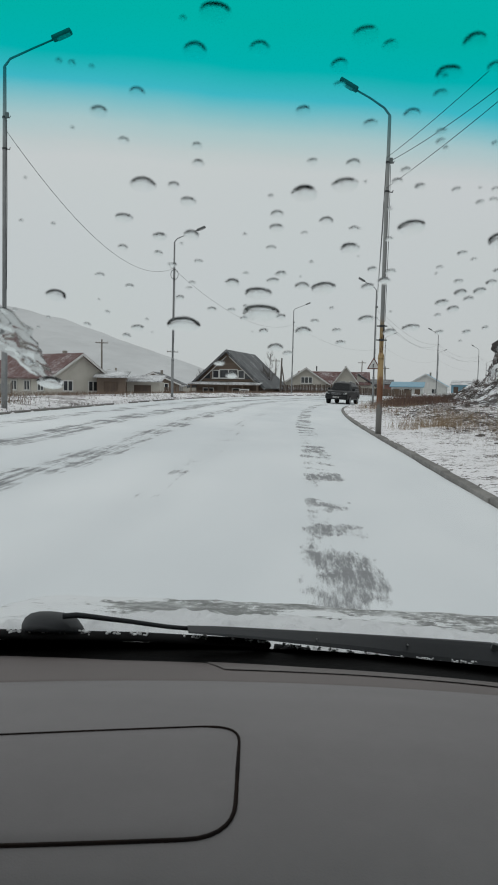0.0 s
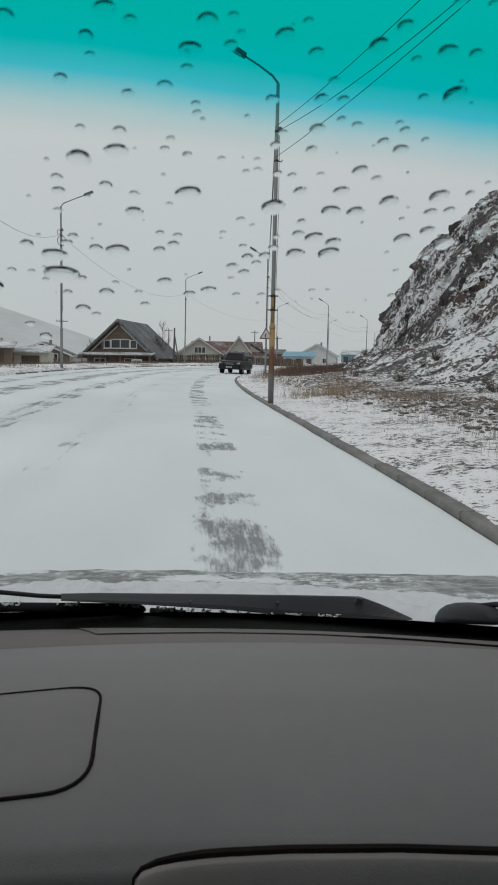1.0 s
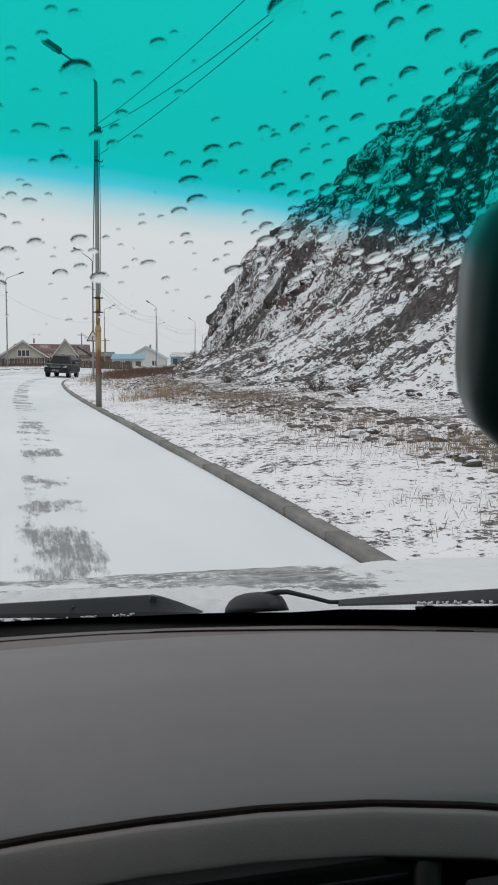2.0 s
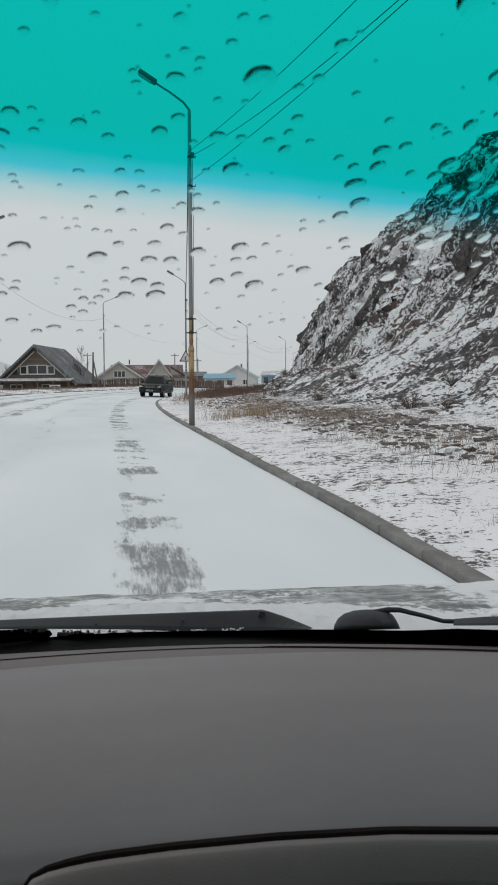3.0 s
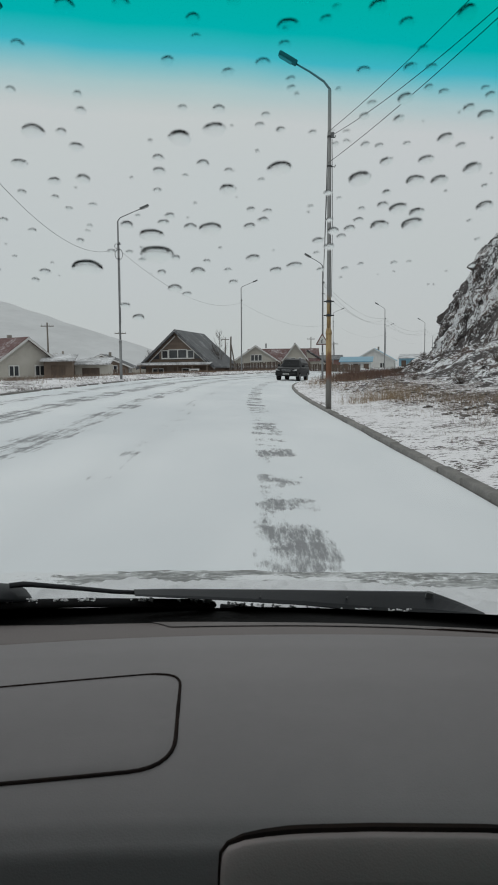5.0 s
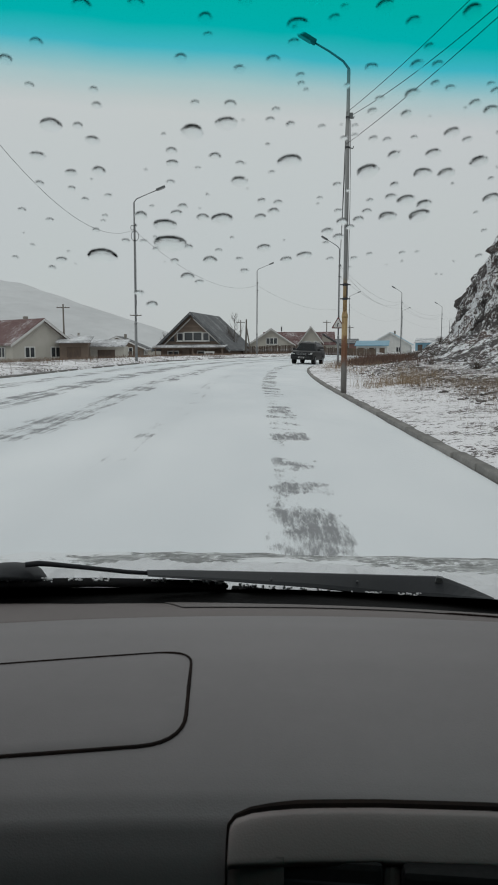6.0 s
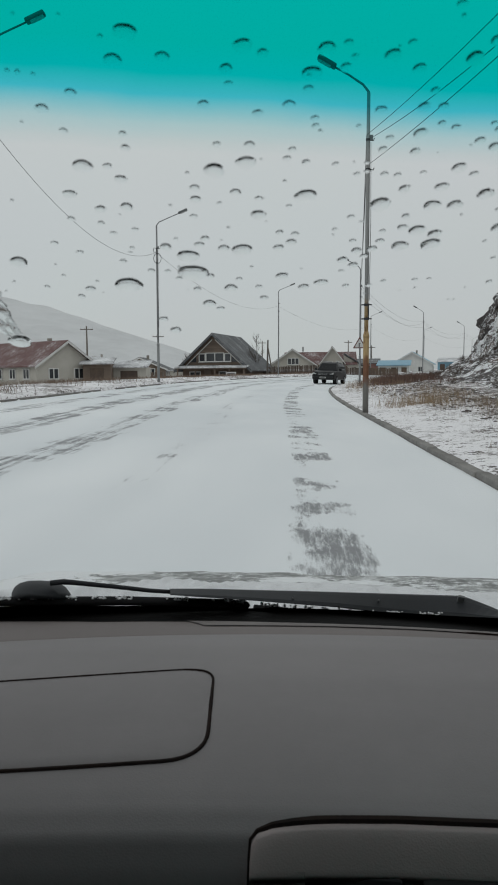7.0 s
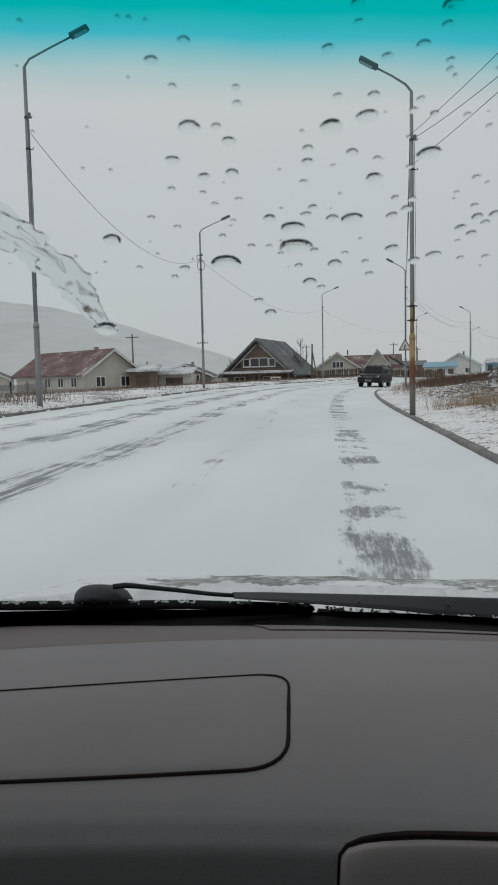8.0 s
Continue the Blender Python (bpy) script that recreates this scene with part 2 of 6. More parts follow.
    col = mixc(t, maths(t, "MULTIPLY", bare, 0.78), snow, asphalt)
    h = maths(t, "ADD", maths(t, "SUBTRACT", 1.0, bare), maths(t, "MULTIPLY", fine, 0.25))
    return finish(m, t, col, 0.7, 0, h, 0.35, 0.02, 0.3)


def dash_plastic(name, a, b, rough=0.55):
    m, t = tree(name)
    vec = nd(t, "TexCoord").outputs["Object"]
    cell = nd(t, "TexVoronoi", None, Vector=vec, Scale=900.0).outputs["Distance"]
    big = noise_at(t, 3.5, 4, 0.55, vec)
    dust = noise_at(t, 55, 4, 0.7, vec)
    f = maths(t, "ADD", maths(t, "MULTIPLY", big, 0.75), maths(t, "MULTIPLY", dust, 0.25))
    col = mixc(t, smooth(t, f, 0.3, 0.7), rgba(a), rgba(b))
    return finish(m, t, col, rough, 0, cell, 0.18, 0.0006, 0.35)


def pane_glass(name, tint_band=False, clear=(0.95, 0.97, 0.965)):
    """Clear pane: straight-through light with a thin gloss; the screen's top has a teal sun strip."""
    m, t = tree(name)
    fres = nd(t, "Fresnel", None, IOR=1.35).outputs[0]
    col = rgba(clear)
    if tint_band:
        p = nd(t, "SeparateXYZ", None, i0=nd(t, "NewGeometry").outputs["Position"])
        s = maths(t, "ADD", p.outputs["Z"], maths(t, "MULTIPLY", p.outputs["X"], 0.036))
        wave = noise_at(t, 40, 2, 0.5)
        s = maths(t, "ADD", s, maths(t, "MULTIPLY", maths(t, "SUBTRACT", wave, 0.5), 0.002))
        ramp = nd(t, "ValToRGB", None, Fac=nd(t, "MapRange", None, Value=s, From_Min=1.4033, From_Max=1.4197).outputs[0])
        e = ramp.color_ramp.elements
        e[0].position, e[0].color = 0.0, (0.95, 0.97, 0.965, 1)
        e[1].position, e[1].color = 1.0, (0.0, 0.68, 0.60, 1)
        for pos, c in ((0.12, (0.87, 0.94, 0.935, 1)), (0.30, (0.66, 0.90, 0.92, 1)), (0.56, (0.08, 0.75, 0.88, 1)), (0.75, (0.0, 0.69, 0.68, 1))):
            k = e.new(pos)
            k.color = c
        col = ramp.outputs[0]
    tr = nd(t, "BsdfTransparent", None, Color=col)
    gl = nd(t, "BsdfGlossy", None, Roughness=0.02)
    mx = nd(t, "MixShader", None, i0=maths(t, "MULTIPLY", fres, 0.10))
    t.links.new(tr.outputs[0], mx.inputs[1])
    t.links.new(gl.outputs[0], mx.inputs[2])
    o = nd(t, "OutputMaterial")
    t.links.new(mx.outputs[0], o.inputs["Surface"])
    return m


def water_material():
    m, t = tree("rain_water")
    g = nd(t, "BsdfRefraction", None, Color=(0.97, 0.985, 0.985, 1), Roughness=0.0, IOR=1.33)
    s = nd(t, "BsdfGlossy", None, Color=(1, 1, 1, 1), Roughness=0.03)
    fres = nd(t, "Fresnel", None, IOR=1.33).outputs[0]
    mx = nd(t, "MixShader", None, i0=fres)
    t.links.new(g.outputs[0], mx.inputs[1])
    t.links.new(s.outputs[0], mx.inputs[2])
    o = nd(t, "OutputMaterial")
    t.links.new(mx.outputs[0], o.inputs["Surface"])
    return m


def rusty_paint():
    """Grey paint high up, flaking to yellow primer and rust on the lower part of a post."""
    m, t = tree("rusty_post_paint")
    vec = nd(t, "TexCoord").outputs["Object"]
    z = nd(t, "SeparateXYZ", None, i0=vec).outputs["Z"]
    big = noise_at(t, 1.6, 5, 0.65, vec, (2.5, 2.5, 0.6))
    fine = noise_at(t, 22, 4, 0.7, vec, (1, 1, 0.3))
    f = maths(t, "ADD", maths(t, "MULTIPLY", big, 0.7), maths(t, "MULTIPLY", fine, 0.3))
    grey = mixc(t, fine, rgba((0.20, 0.21, 0.21)), rgba((0.33, 0.33, 0.32)))
    yellow = mixc(t, fine, rgba((0.34, 0.22, 0.09)), rgba((0.42, 0.31, 0.16)))
    rust = mixc(t, fine, rgba((0.20, 0.075, 0.025)), rgba((0.11, 0.055, 0.035)))
    z1 = maths(t, "ADD", z, maths(t, "MULTIPLY", f, 2.0))
    stained = mixc(t, smooth(t, f, 0.52, 0.62), yellow, rust)
    stained = mixc(t, smooth(t, z1, 2.3, 2.7), rust, stained)
    foot = mixc(t, fine, rgba((0.13, 0.125, 0.115)), rgba((0.21, 0.20, 0.185)))
    low = mixc(t, smooth(t, z1, 1.65, 2.05), foot, stained)
    col = mixc(t, smooth(t, z1, 3.9, 4.5), low, grey)
    return finish(m, t, col, 0.65, 0.1, fine, 0.25, 0.01)


def planks_material(name, a, b, along="Z", per=7.0):
    m, t = tree(name)
    vec = nd(t, "TexCoord").outputs["Object"]
    st = (per, per, 0.5) if along == "Z" else (0.5, 0.5, per)
    grain = noise_at(t, 1.0, 5, 0.7, vec, st)
    big = noise_at(t, 0.9, 4, 0.6, vec)
    rnd = nd(t, "ObjectInfo").outputs["Random"]
    f = maths(t, "ADD", maths(t, "MULTIPLY", grain, 0.55), maths(t, "MULTIPLY", big, 0.4))
    f = maths(t, "ADD", f, maths(t, "MULTIPLY", maths(t, "SUBTRACT", rnd, 0.5), 0.25))
    col = mixc(t, smooth(t, f, 0.3, 0.68), rgba(a), rgba(b))
    return finish(m, t, col, 0.8, 0, grain, 0.4, 0.02)


M_ROAD = road_material()
M_GROUND = ground_material()
M_CLIFF = cliff_material()
# far hills' colour lifted towards the sky in place of haze
M_HAZED_HILL = plain("haze_grey_slope", (0.62, 0.63, 0.635), (0.53, 0.54, 0.545), 0.006, 0.95, 0, 0.03, 0.05, 0.5, 0.1, 0.0, False, (1, 1, 4))
M_KERB = plain("kerb_concrete", (0.27, 0.26, 0.245), (0.15, 0.145, 0.135), 2.2, 0.85, 0, 38, 0.35, 0.01)
M_POST = plain("galvanised_post", (0.30, 0.31, 0.31), (0.20, 0.205, 0.21), 1.2, 0.55, 0.35, 14, 0.15)
M_POST_RUST = rusty_paint()
M_CONCRETE_POST = plain("concrete_post", (0.36, 0.34, 0.31), (0.24, 0.22, 0.19), 0.8, 0.85, 0, 16, 0.3)
M_LAMP = plain("lamp_housing_grey", (0.16, 0.17, 0.17), None, 4, 0.5, 0.3)
M_LAMP_GLASS = plain("lamp_lens", (0.45, 0.46, 0.45), None, 4, 0.2)
M_CABLE = plain("cable_black", (0.03, 0.03, 0.032), None, 4, 0.6)
M_BLACK = plain("black_plastic", (0.020, 0.020, 0.021), (0.011, 0.011, 0.011), 9, 0.7, 0, 300, 0.1, 0.001, 0.15)
M_BLADE = plain("wiper_grey", (0.022, 0.024, 0.027), (0.015, 0.017, 0.019), 9, 0.6, 0, 250, 0.1, 0.001, 0.22)
M_RUBBER = plain("rubber", (0.018, 0.018, 0.019), (0.010, 0.010, 0.010), 9, 0.85, spec=0.12)
M_DASH = dash_plastic("dash_grey_plastic", (0.180, 0.169, 0.170), (0.153, 0.144, 0.145))
M_FRIT = plain("black_printed_glass", (0.005, 0.005, 0.005), (0.003, 0.003, 0.003), 9, 0.6, spec=0.02)
M_DASH_STRIP = dash_plastic("dash_strip_taupe", (0.138, 0.119, 0.114), (0.116, 0.100, 0.096), 0.6)
M_DASH_LOW = dash_plastic("dash_dark_plastic", (0.12, 0.105, 0.10), (0.10, 0.088, 0.083))
M_DASH_FACE = dash_plastic("dash_face_taupe", (0.270, 0.231, 0.224), (0.230, 0.198, 0.192), 0.6)
M_SEAM = plain("seam_shadow_gap", (0.012, 0.010, 0.010), (0.02, 0.014, 0.012), 30, 0.9, spec=0.05)
# unseen linings and seats, kept dark to cut light bounced onto the dash
M_TRIM = plain("headlining_fabric", (0.22, 0.21, 0.20), None, 30, 0.95, 0, 400, 0.2, 0.001)
M_SEAT = plain("seat_fabric", (0.05, 0.049, 0.048), None, 30, 0.95, 0, 400, 0.2, 0.001)
M_SCREEN = pane_glass("windscreen_glass", True)
# unseen side and rear panes, darkened to keep light off the dash front
M_LIGHT_CUT = pane_glass("light_cut_pane", False, (0.07, 0.07, 0.07))
M_WATER = water_material()
M_BONNET = bonnet_material()
M_SLUSH = snow_over("slush", (0.45, 0.46, 0.46), (0.6, 0.61, 0.62), 0.85, 12, 0.0, (1, 1, 1), None, 20.0, 0.5)


# ---- builders ----
def link(name, bm, material, parent=None, label="", smooth_faces=False):
    me = bpy.data.meshes.new(name)
    bmesh.ops.recalc_face_normals(bm, faces=bm.faces)
    bm.to_mesh(me)
    bm.free()
    me.materials.append(material)
    if smooth_faces:
        me.polygons.foreach_set("use_smooth", [True] * len(me.polygons))
    ob = new(name, me)
    if parent:
        ob.parent = parent
    if label:
        ob["label"] = label
    return ob


def part(name, bm, material, parent, label="", smooth_faces=False):
    return link(name, bm, material, parent, label, smooth_faces)


def thing(name, label, category, m=None, group="", kind=""):
    ob = new(name)
    ob.empty_display_size = 0.2
    if m is not None:
        ob.matrix_world = m
    return tagged(ob, label, category, group, kind)


def box(bm, c, s, m=None, bevel=0.0):
    """A box with centre c and full sizes s, in the frame m, its edges rounded by bevel."""
    r = bmesh.ops.create_cube(bm, size=1.0)
    vs = r["verts"]
    bmesh.ops.scale(bm, vec=s, verts=vs)
    if bevel:
        es = list({e for v in vs for e in v.link_edges})
        made = bmesh.ops.bevel(bm, geom=es, offset=bevel, segments=2, affect="EDGES", profile=0.6)
        vs = list({v for f in made["faces"] for v in f.verts} | {v for v in vs if v.is_valid})
    bmesh.ops.translate(bm, vec=c, verts=vs)
    if m is not None:
        bmesh.ops.transform(bm, matrix=m, verts=vs)
    return bm


def boxed(c, s, m=None, bevel=0.0):
    return box(bmesh.new(), c, s, m, bevel)


def tube(bm, pts, radii, seg=10, cap=True):
    pts = [Vector(p) for p in pts]
    if not hasattr(radii, "__len__"):
        radii = [radii] * len(pts)
    rings = []
    side = None
    for i, p in enumerate(pts):
        d = (pts[min(i + 1, len(pts) - 1)] - pts[max(i - 1, 0)]).normalized()
        if side is None:
            side = d.orthogonal().normalized()
        side = (side - d * side.dot(d)).normalized()
        up = d.cross(side)
        rings.append([bm.verts.new(p + (side * math.cos(a) + up * math.sin(a)) * radii[i]) for a in (2 * math.pi * k / seg for k in range(seg))])
    for a, b in zip(rings, rings[1:]):
        for k in range(seg):
            bm.faces.new((a[k], a[(k + 1) % seg], b[(k + 1) % seg], b[k]))
    if cap:
        bm.faces.new(rings[0][::-1])
        bm.faces.new(rings[-1])
    return bm


def tubed(pts, radii, seg=10):
    return tube(bmesh.new(), pts, radii, seg)


def prism(bm, outline, depth, m=None):
    """A slab: the outline (x, z) pushed along y from 0 to depth."""
    a = [bm.verts.new((x, 0, z)) for x, z in outline]
    b = [bm.verts.new((x, depth, z)) for x, z in outline]
    bm.faces.new(a)
    bm.faces.new(b[::-1])
    for i in range(len(a)):
        j = (i + 1) % len(a)
        bm.faces.new((a[j], a[i], b[i], b[j]))
    if m is not None:
        bmesh.ops.transform(bm, matrix=m, verts=a + b)
    return bm


def prismed(outline, depth, m=None):
    return prism(bmesh.new(), outline, depth, m)


def sheet(name, nu, nv, fn, material, parent=None, label="", uv=None, thick=0.0):
    """A grid of nu by nv points from fn(i / (nu-1), j / (nv-1)), smooth, with an optional under-side."""
    me = bpy.data.meshes.new(name)
    pts = [fn(i / (nu - 1), j / (nv - 1)) for j in range(nv) for i in range(nu)]
    faces = [(j * nu + i, j * nu + i + 1, (j + 1) * nu + i + 1, (j + 1) * nu + i) for j in range(nv - 1) for i in range(nu - 1)]
    if thick:
        n = len(pts)
        pts += [(x, y, z - thick) for x, y, z in pts]
        faces += [tuple(n + k for k in f[::-1]) for f in faces]
        rim = [i for i in range(nu)] + [j * nu + nu - 1 for j in range(1, nv)] + [(nv - 1) * nu + i for i in range(nu - 2, -1, -1)] + [j * nu for j in range(nv - 2, 0, -1)]
        faces += [(rim[(k + 1) % len(rim)], rim[k], n + rim[k], n + rim[(k + 1) % len(rim)]) for k in range(len(rim))]
    me.from_pydata(pts, [], faces)
    me.materials.append(material)
    me.polygons.foreach_set("use_smooth", [True] * len(me.polygons))
    if uv:
        layer = me.uv_layers.new(name="UVMap")
        for p in me.polygons:
            for li, vi in zip(p.loop_indices, p.vertices):
                layer.data[li].uv = uv(me.vertices[vi].co)
    ob = new(name, me)
    if parent:
        ob.parent = parent
    if label:
        ob["label"] = label
    return ob


def lerp(a, b, k):
    return a + (b - a) * k


def along(table, v):
    """Smooth value of a table of (position, value) at v."""
    if v <= table[0][0]:
        return table[0][1]
    for (a, x), (b, y) in zip(table, table[1:]):
        if v <= b:
            k = (v - a) / (b - a)
            return lerp(x, y, k)
    return table[-1][1]


def wob(x, y, z=0.0, s=1.0, octaves=4):
    return noise.fractal(Vector((x * s, y * s, z * s)), 0.6, 2.1, octaves)


# ---- the large structure: road, ground, kerbs, cliff, far hills ----
KERB = ((-60, 0.2), (-25, 1.4), (-8, 1.95), (2, 1.95), (5.6, 1.85), (8.2, 1.6), (10.9, 1.3), (15.5, 0.9), (21, 0.35), (27, -0.2), (33, -0.7),
        (40, -1.15), (46, -1.45), (52, -1.6), (58, -1.45), (64, -0.9), (72, 0.4), (84, 2.8), (97, 5.8), (112, 9.2), (130, 13.6), (160, 21), (200, 32), (260, 52), (340, 82))
WIDTH, BANK = 10.4, 0.045


def kerb_x(y):
    return along(KERB, y) if y < 340 else 82 + (y - 340) * 0.4


def soft_kerb_x(y):
    return sum(kerb_x(y + d) for d in (-3, -1.5, 0, 1.5, 3)) / 5


def kerb_frame(y):
    """Point on the right-hand road edge and the unit vector to the left of it."""
    x = soft_kerb_x(y)
    d = Vector((soft_kerb_x(y + 0.5) - soft_kerb_x(y - 0.5), 1.0, 0)).normalized()
    return Vector((x, y, 0)), Vector((-d.y, d.x, 0))


def lateral(x, y):
    """Rough distance to the left of the right-hand road edge."""
    slope = (soft_kerb_x(y + 1) - soft_kerb_x(y - 1)) / 2
    return (soft_kerb_x(y) - x) / math.sqrt(1 + slope * slope)


def road_z(o):
    return BANK * min(max(o, 0), WIDTH)


FOOT = ((-40, 11), (-10, 9.2), (6, 7.9), (30, 7.5), (60, 7.6), (78, 8.3), (97, 10.6), (112, 13.9), (130, 18.8), (160, 28), (200, 40))


def hill_foot(y):
    return along(FOOT, y) - 2.4 + 0.6 * math.sin(y * 0.11)


def verge_z(x, y):
    o = lateral(x, y)
    if o < -0.09:
        r = -o
        return 0.065 + 0.12 * min(r, 2.5) / 2.5 + 0.085 * max(0.0, r - 2.5) * (1.0 if x > 0 else 0.5) * max(0.0, 1 - max(0.0, y - 60) / 60) * (1 if r < 9 else 9 / r) + 0.07 * wob(x, y, 0, 0.7)
    if o > WIDTH + 0.05:
        r = o - WIDTH
        edge = road_z(WIDTH) + 0.14 + 0.10 * min(r, 1.5)
        fall = max(0.0, 1 - max(0.0, r - 3) / 26)
        return edge * fall - 0.05 * (1 - fall) + 0.06 * wob(x, y, 3, 0.6)
    return road_z(o) - 0.12


def axis(lo, hi, step, far, grow=1.22):
    pos = list(np.arange(lo, hi + 0.01, step))
    s, a, b = step, lo, hi
    left, right = [], []
    while b < far:
        s *= grow
        b += s
        a -= s
        right.append(b)
        left.append(a)
    return left[::-1] + pos + right


gx = sorted(axis(-26, 30, 0.7, 2600) + list(np.arange(-2.43, 2.6, 0.12)) + list(np.arange(-12.53, -8.0, 0.15)))
gy = axis(-6, 118, 0.8, 2800)
g_pts = [(x, y, verge_z(x, y) if abs(x) < 400 and -60 < y < 400 else -0.05) for y in gy for x in gx]
gn = len(gx)
g_me = bpy.data.meshes.new("ground")
g_me.from_pydata(g_pts, [], [(j * gn + i, j * gn + i + 1, (j + 1) * gn + i + 1, (j + 1) * gn + i) for j in range(len(gy) - 1) for i in range(gn - 1)])
lie = g_me.attributes.new("snow_depth", "FLOAT", "POINT")
lie.data.foreach_set("value", [along(((-14, -0.4), (-6, -0.45), (-4.4, -0.35), (-3.4, -0.2), (-2.2, 0.2), (-0.6, 0.9), (0, 0.7), (10, 0.3)), lateral(x, y)) for x, y, z in g_pts])
g_me.materials.append(M_GROUND)
g_me.polygons.foreach_set("use_smooth", [True] * len(g_me.polygons))
tagged(new("ground", g_me), "thin snow over dead grass beside the road", "ground", kind="structure")

ROAD_Y = [-45 + 1.0 * k for k in range(170)] + [125 + 5 * k for k in range(44)]


def road_point(a, b):
    y = ROAD_Y[round(b * (len(ROAD_Y) - 1))]
    p, left = kerb_frame(y)
    o = a * (WIDTH + 0.02)
    q = p + left * o
    return (q.x, q.y, road_z(o) + 0.006 + 0.010 * wob(q.x, q.y, 9, 0.5))


road = sheet("road", 24, len(ROAD_Y), road_point, M_ROAD, uv=lambda co: (lateral(co.x, co.y), co.y))
tagged(road, "asphalt road under fresh snow with worn wheel tracks", "road", kind="structure")


def cliff_point(a, b):
    """Rock face beside the road: talus, steep jointed rock, then the hilltop."""
    y = -30 + 190 * a
    reach = 48.4 * b ** 1.25
    run = max(0.0, reach - 2.4)
    end = along(((60, 1.0), (105, 0.95), (125, 0.7), (150, 0.2), (160, 0.0)), y)
    talus = 0.16 * min(reach, 2.4) + 2.3 * min(1.0, run / 5.0)
    face = 12.6 * (lambda k: k * k * (3 - 2 * k))(min(1.0, max(0.0, (run - 3.4) / 9.5)))
    top = 0.30 * max(0.0, run - 12.5)
    z = (talus + face + top) * end
    lean = y + 0.75 * z
    rough = min(1.0, 0.25 + run / 3.0) * min(1.0, reach / 0.8)
    steep = min(1.0, max(0.0, (run - 3.0) / 3.0)) * min(1.0, max(0.25, (22 - run) / 10))
    strata = abs(wob(lean * 0.16, z * 0.06 + run * 0.05, 5, 1.0, 5))
    blocks = noise.cell(Vector((lean * 0.55, z * 0.30, run * 0.2)))
    blocks2 = noise.cell(Vector((lean * 1.3 + 7, z * 0.8, 3)))
    gully = wob(y * 0.055, run * 0.03, 11, 1.0, 3)
    dx = -1.7 * steep * strata + 0.45 * steep * blocks + 0.22 * steep * blocks2 + 1.8 * steep * gully
    dz = rough * (0.55 * wob(y, run, 2, 0.45, 5) + 0.16 * wob(y, run, 8, 1.9, 4)) + 1.2 * gully * min(1.0, run / 12) * end
    if b == 0:
        return (hill_foot(y) - 0.3, y, -0.3)
    return (hill_foot(y) + reach + dx, y + 0.5 * steep * wob(y, z, 4, 0.8, 3), verge_z(hill_foot(y), y) - 0.12 + max(-0.1, z + dz) + 0.10 * min(1.0, reach) * wob(y * 1.6, reach * 2.2, 7, 1.0, 4))


cliff = sheet("cliff", 900, 190, cliff_point, M_CLIFF)
tagged(cliff, "dark jointed rock cliff streaked with snow above the verge", "cliff", kind="structure")


def far_hill(name, x0, x1, y0, depth, peaks, label):
    def at(a, b):
        x = lerp(x0, x1, a)
        h = along(peaks, a) * math.sin(math.pi * min(1.0, b * 0.75)) * (1 + 0.04 * wob(x, 0, 5, 0.002))
        return (x, y0 + depth * b, -2 + h * (1 + 0.05 * wob(x, b * depth, 1, 0.004, 3)))
    ob = sheet(name, 120, 24, at, M_HAZED_HILL)
    return tagged(ob, label, "hill", kind="structure")


far_hill("backdrop", -1700, -120, 1500, 700, ((0, 300), (0.3, 255), (0.5, 200), (0.6, 156), (0.7, 104), (0.78, 62), (0.85, 22), (0.95, 8), (1, 0)), "snowy mountainside far behind the village, coloured pale for haze")
far_hill("backdrop", -300, 900, 1900, 400, ((0, 5), (0.3, 16), (0.7, 22), (1, 60)), "low snowy hills on the horizon")


def kerb_run(name, label, offset, y0, y1, breaks):
    holder = thing(name, label, "kerb", kind="structure")
    bm = boxed((0, 0, 0.0), (0.155, 0.99, 0.30), None, 0.02)
    stone = bpy.data.meshes.new("kerb_stone")
    bm.to_mesh(stone)
    bm.free()
    stone.materials.append(M_KERB)
    y = y0
    while y < y1:
        p, left = kerb_frame(y)
        fwd = Vector((left.y, -left.x, 0))
        if not any(a < y < b for a, b in breaks):
            q = p + left * offset
            s = new("kerb_stone", stone)
            s.parent = holder
            turn = math.degrees(math.atan2(fwd.y, fwd.x)) - 90
            s.matrix_world = pose(q.x + random.uniform(-0.012, 0.012), q.y, road_z(offset) - 0.075 + random.uniform(-0.008, 0.007) + (0.0 if offset > 0 else 0.005),
                                  random.uniform(-0.35, 0.35), random.uniform(-2, 2), turn + random.uniform(-0.5, 0.5))
        y += 1.0 * abs(fwd.y)
    return holder


# ---- the car: its cabin, screen, wipers and bonnet; z = 1.35 is the eye ----
EYE = 1.35
car = thing("car", "grey-trimmed car seen from its front passenger seat", "car")


def screen_y(x, z):
    """The raked screen: nearly flat high up, bowed along its foot."""
    h = z - EYE
    k = min(1.0, max(0.0, -h / 0.27))
    k = k * k * (3 - 2 * k)
    d = (x + 0.10) ** 2
    return 0.324 - 1.955 * h + (1 - k) * 0.151 * x - k * 0.45 * d / (1 + 0.8 * d)


G_RIGHT = Vector((0.98877, 0.14944, 0.0))
G_UP = Vector((0.13272, -0.87818, 0.45956))
G_OUT = Vector((-0.06867, 0.45440, 0.88815))
G_ORIGIN = Vector((0, 0.324, EYE))


def screen_sheet(a, b):
    x, z = lerp(-0.66, 1.25, a), lerp(EYE - 0.299, EYE + 0.19, b)
    return (x, screen_y(x, z), z)


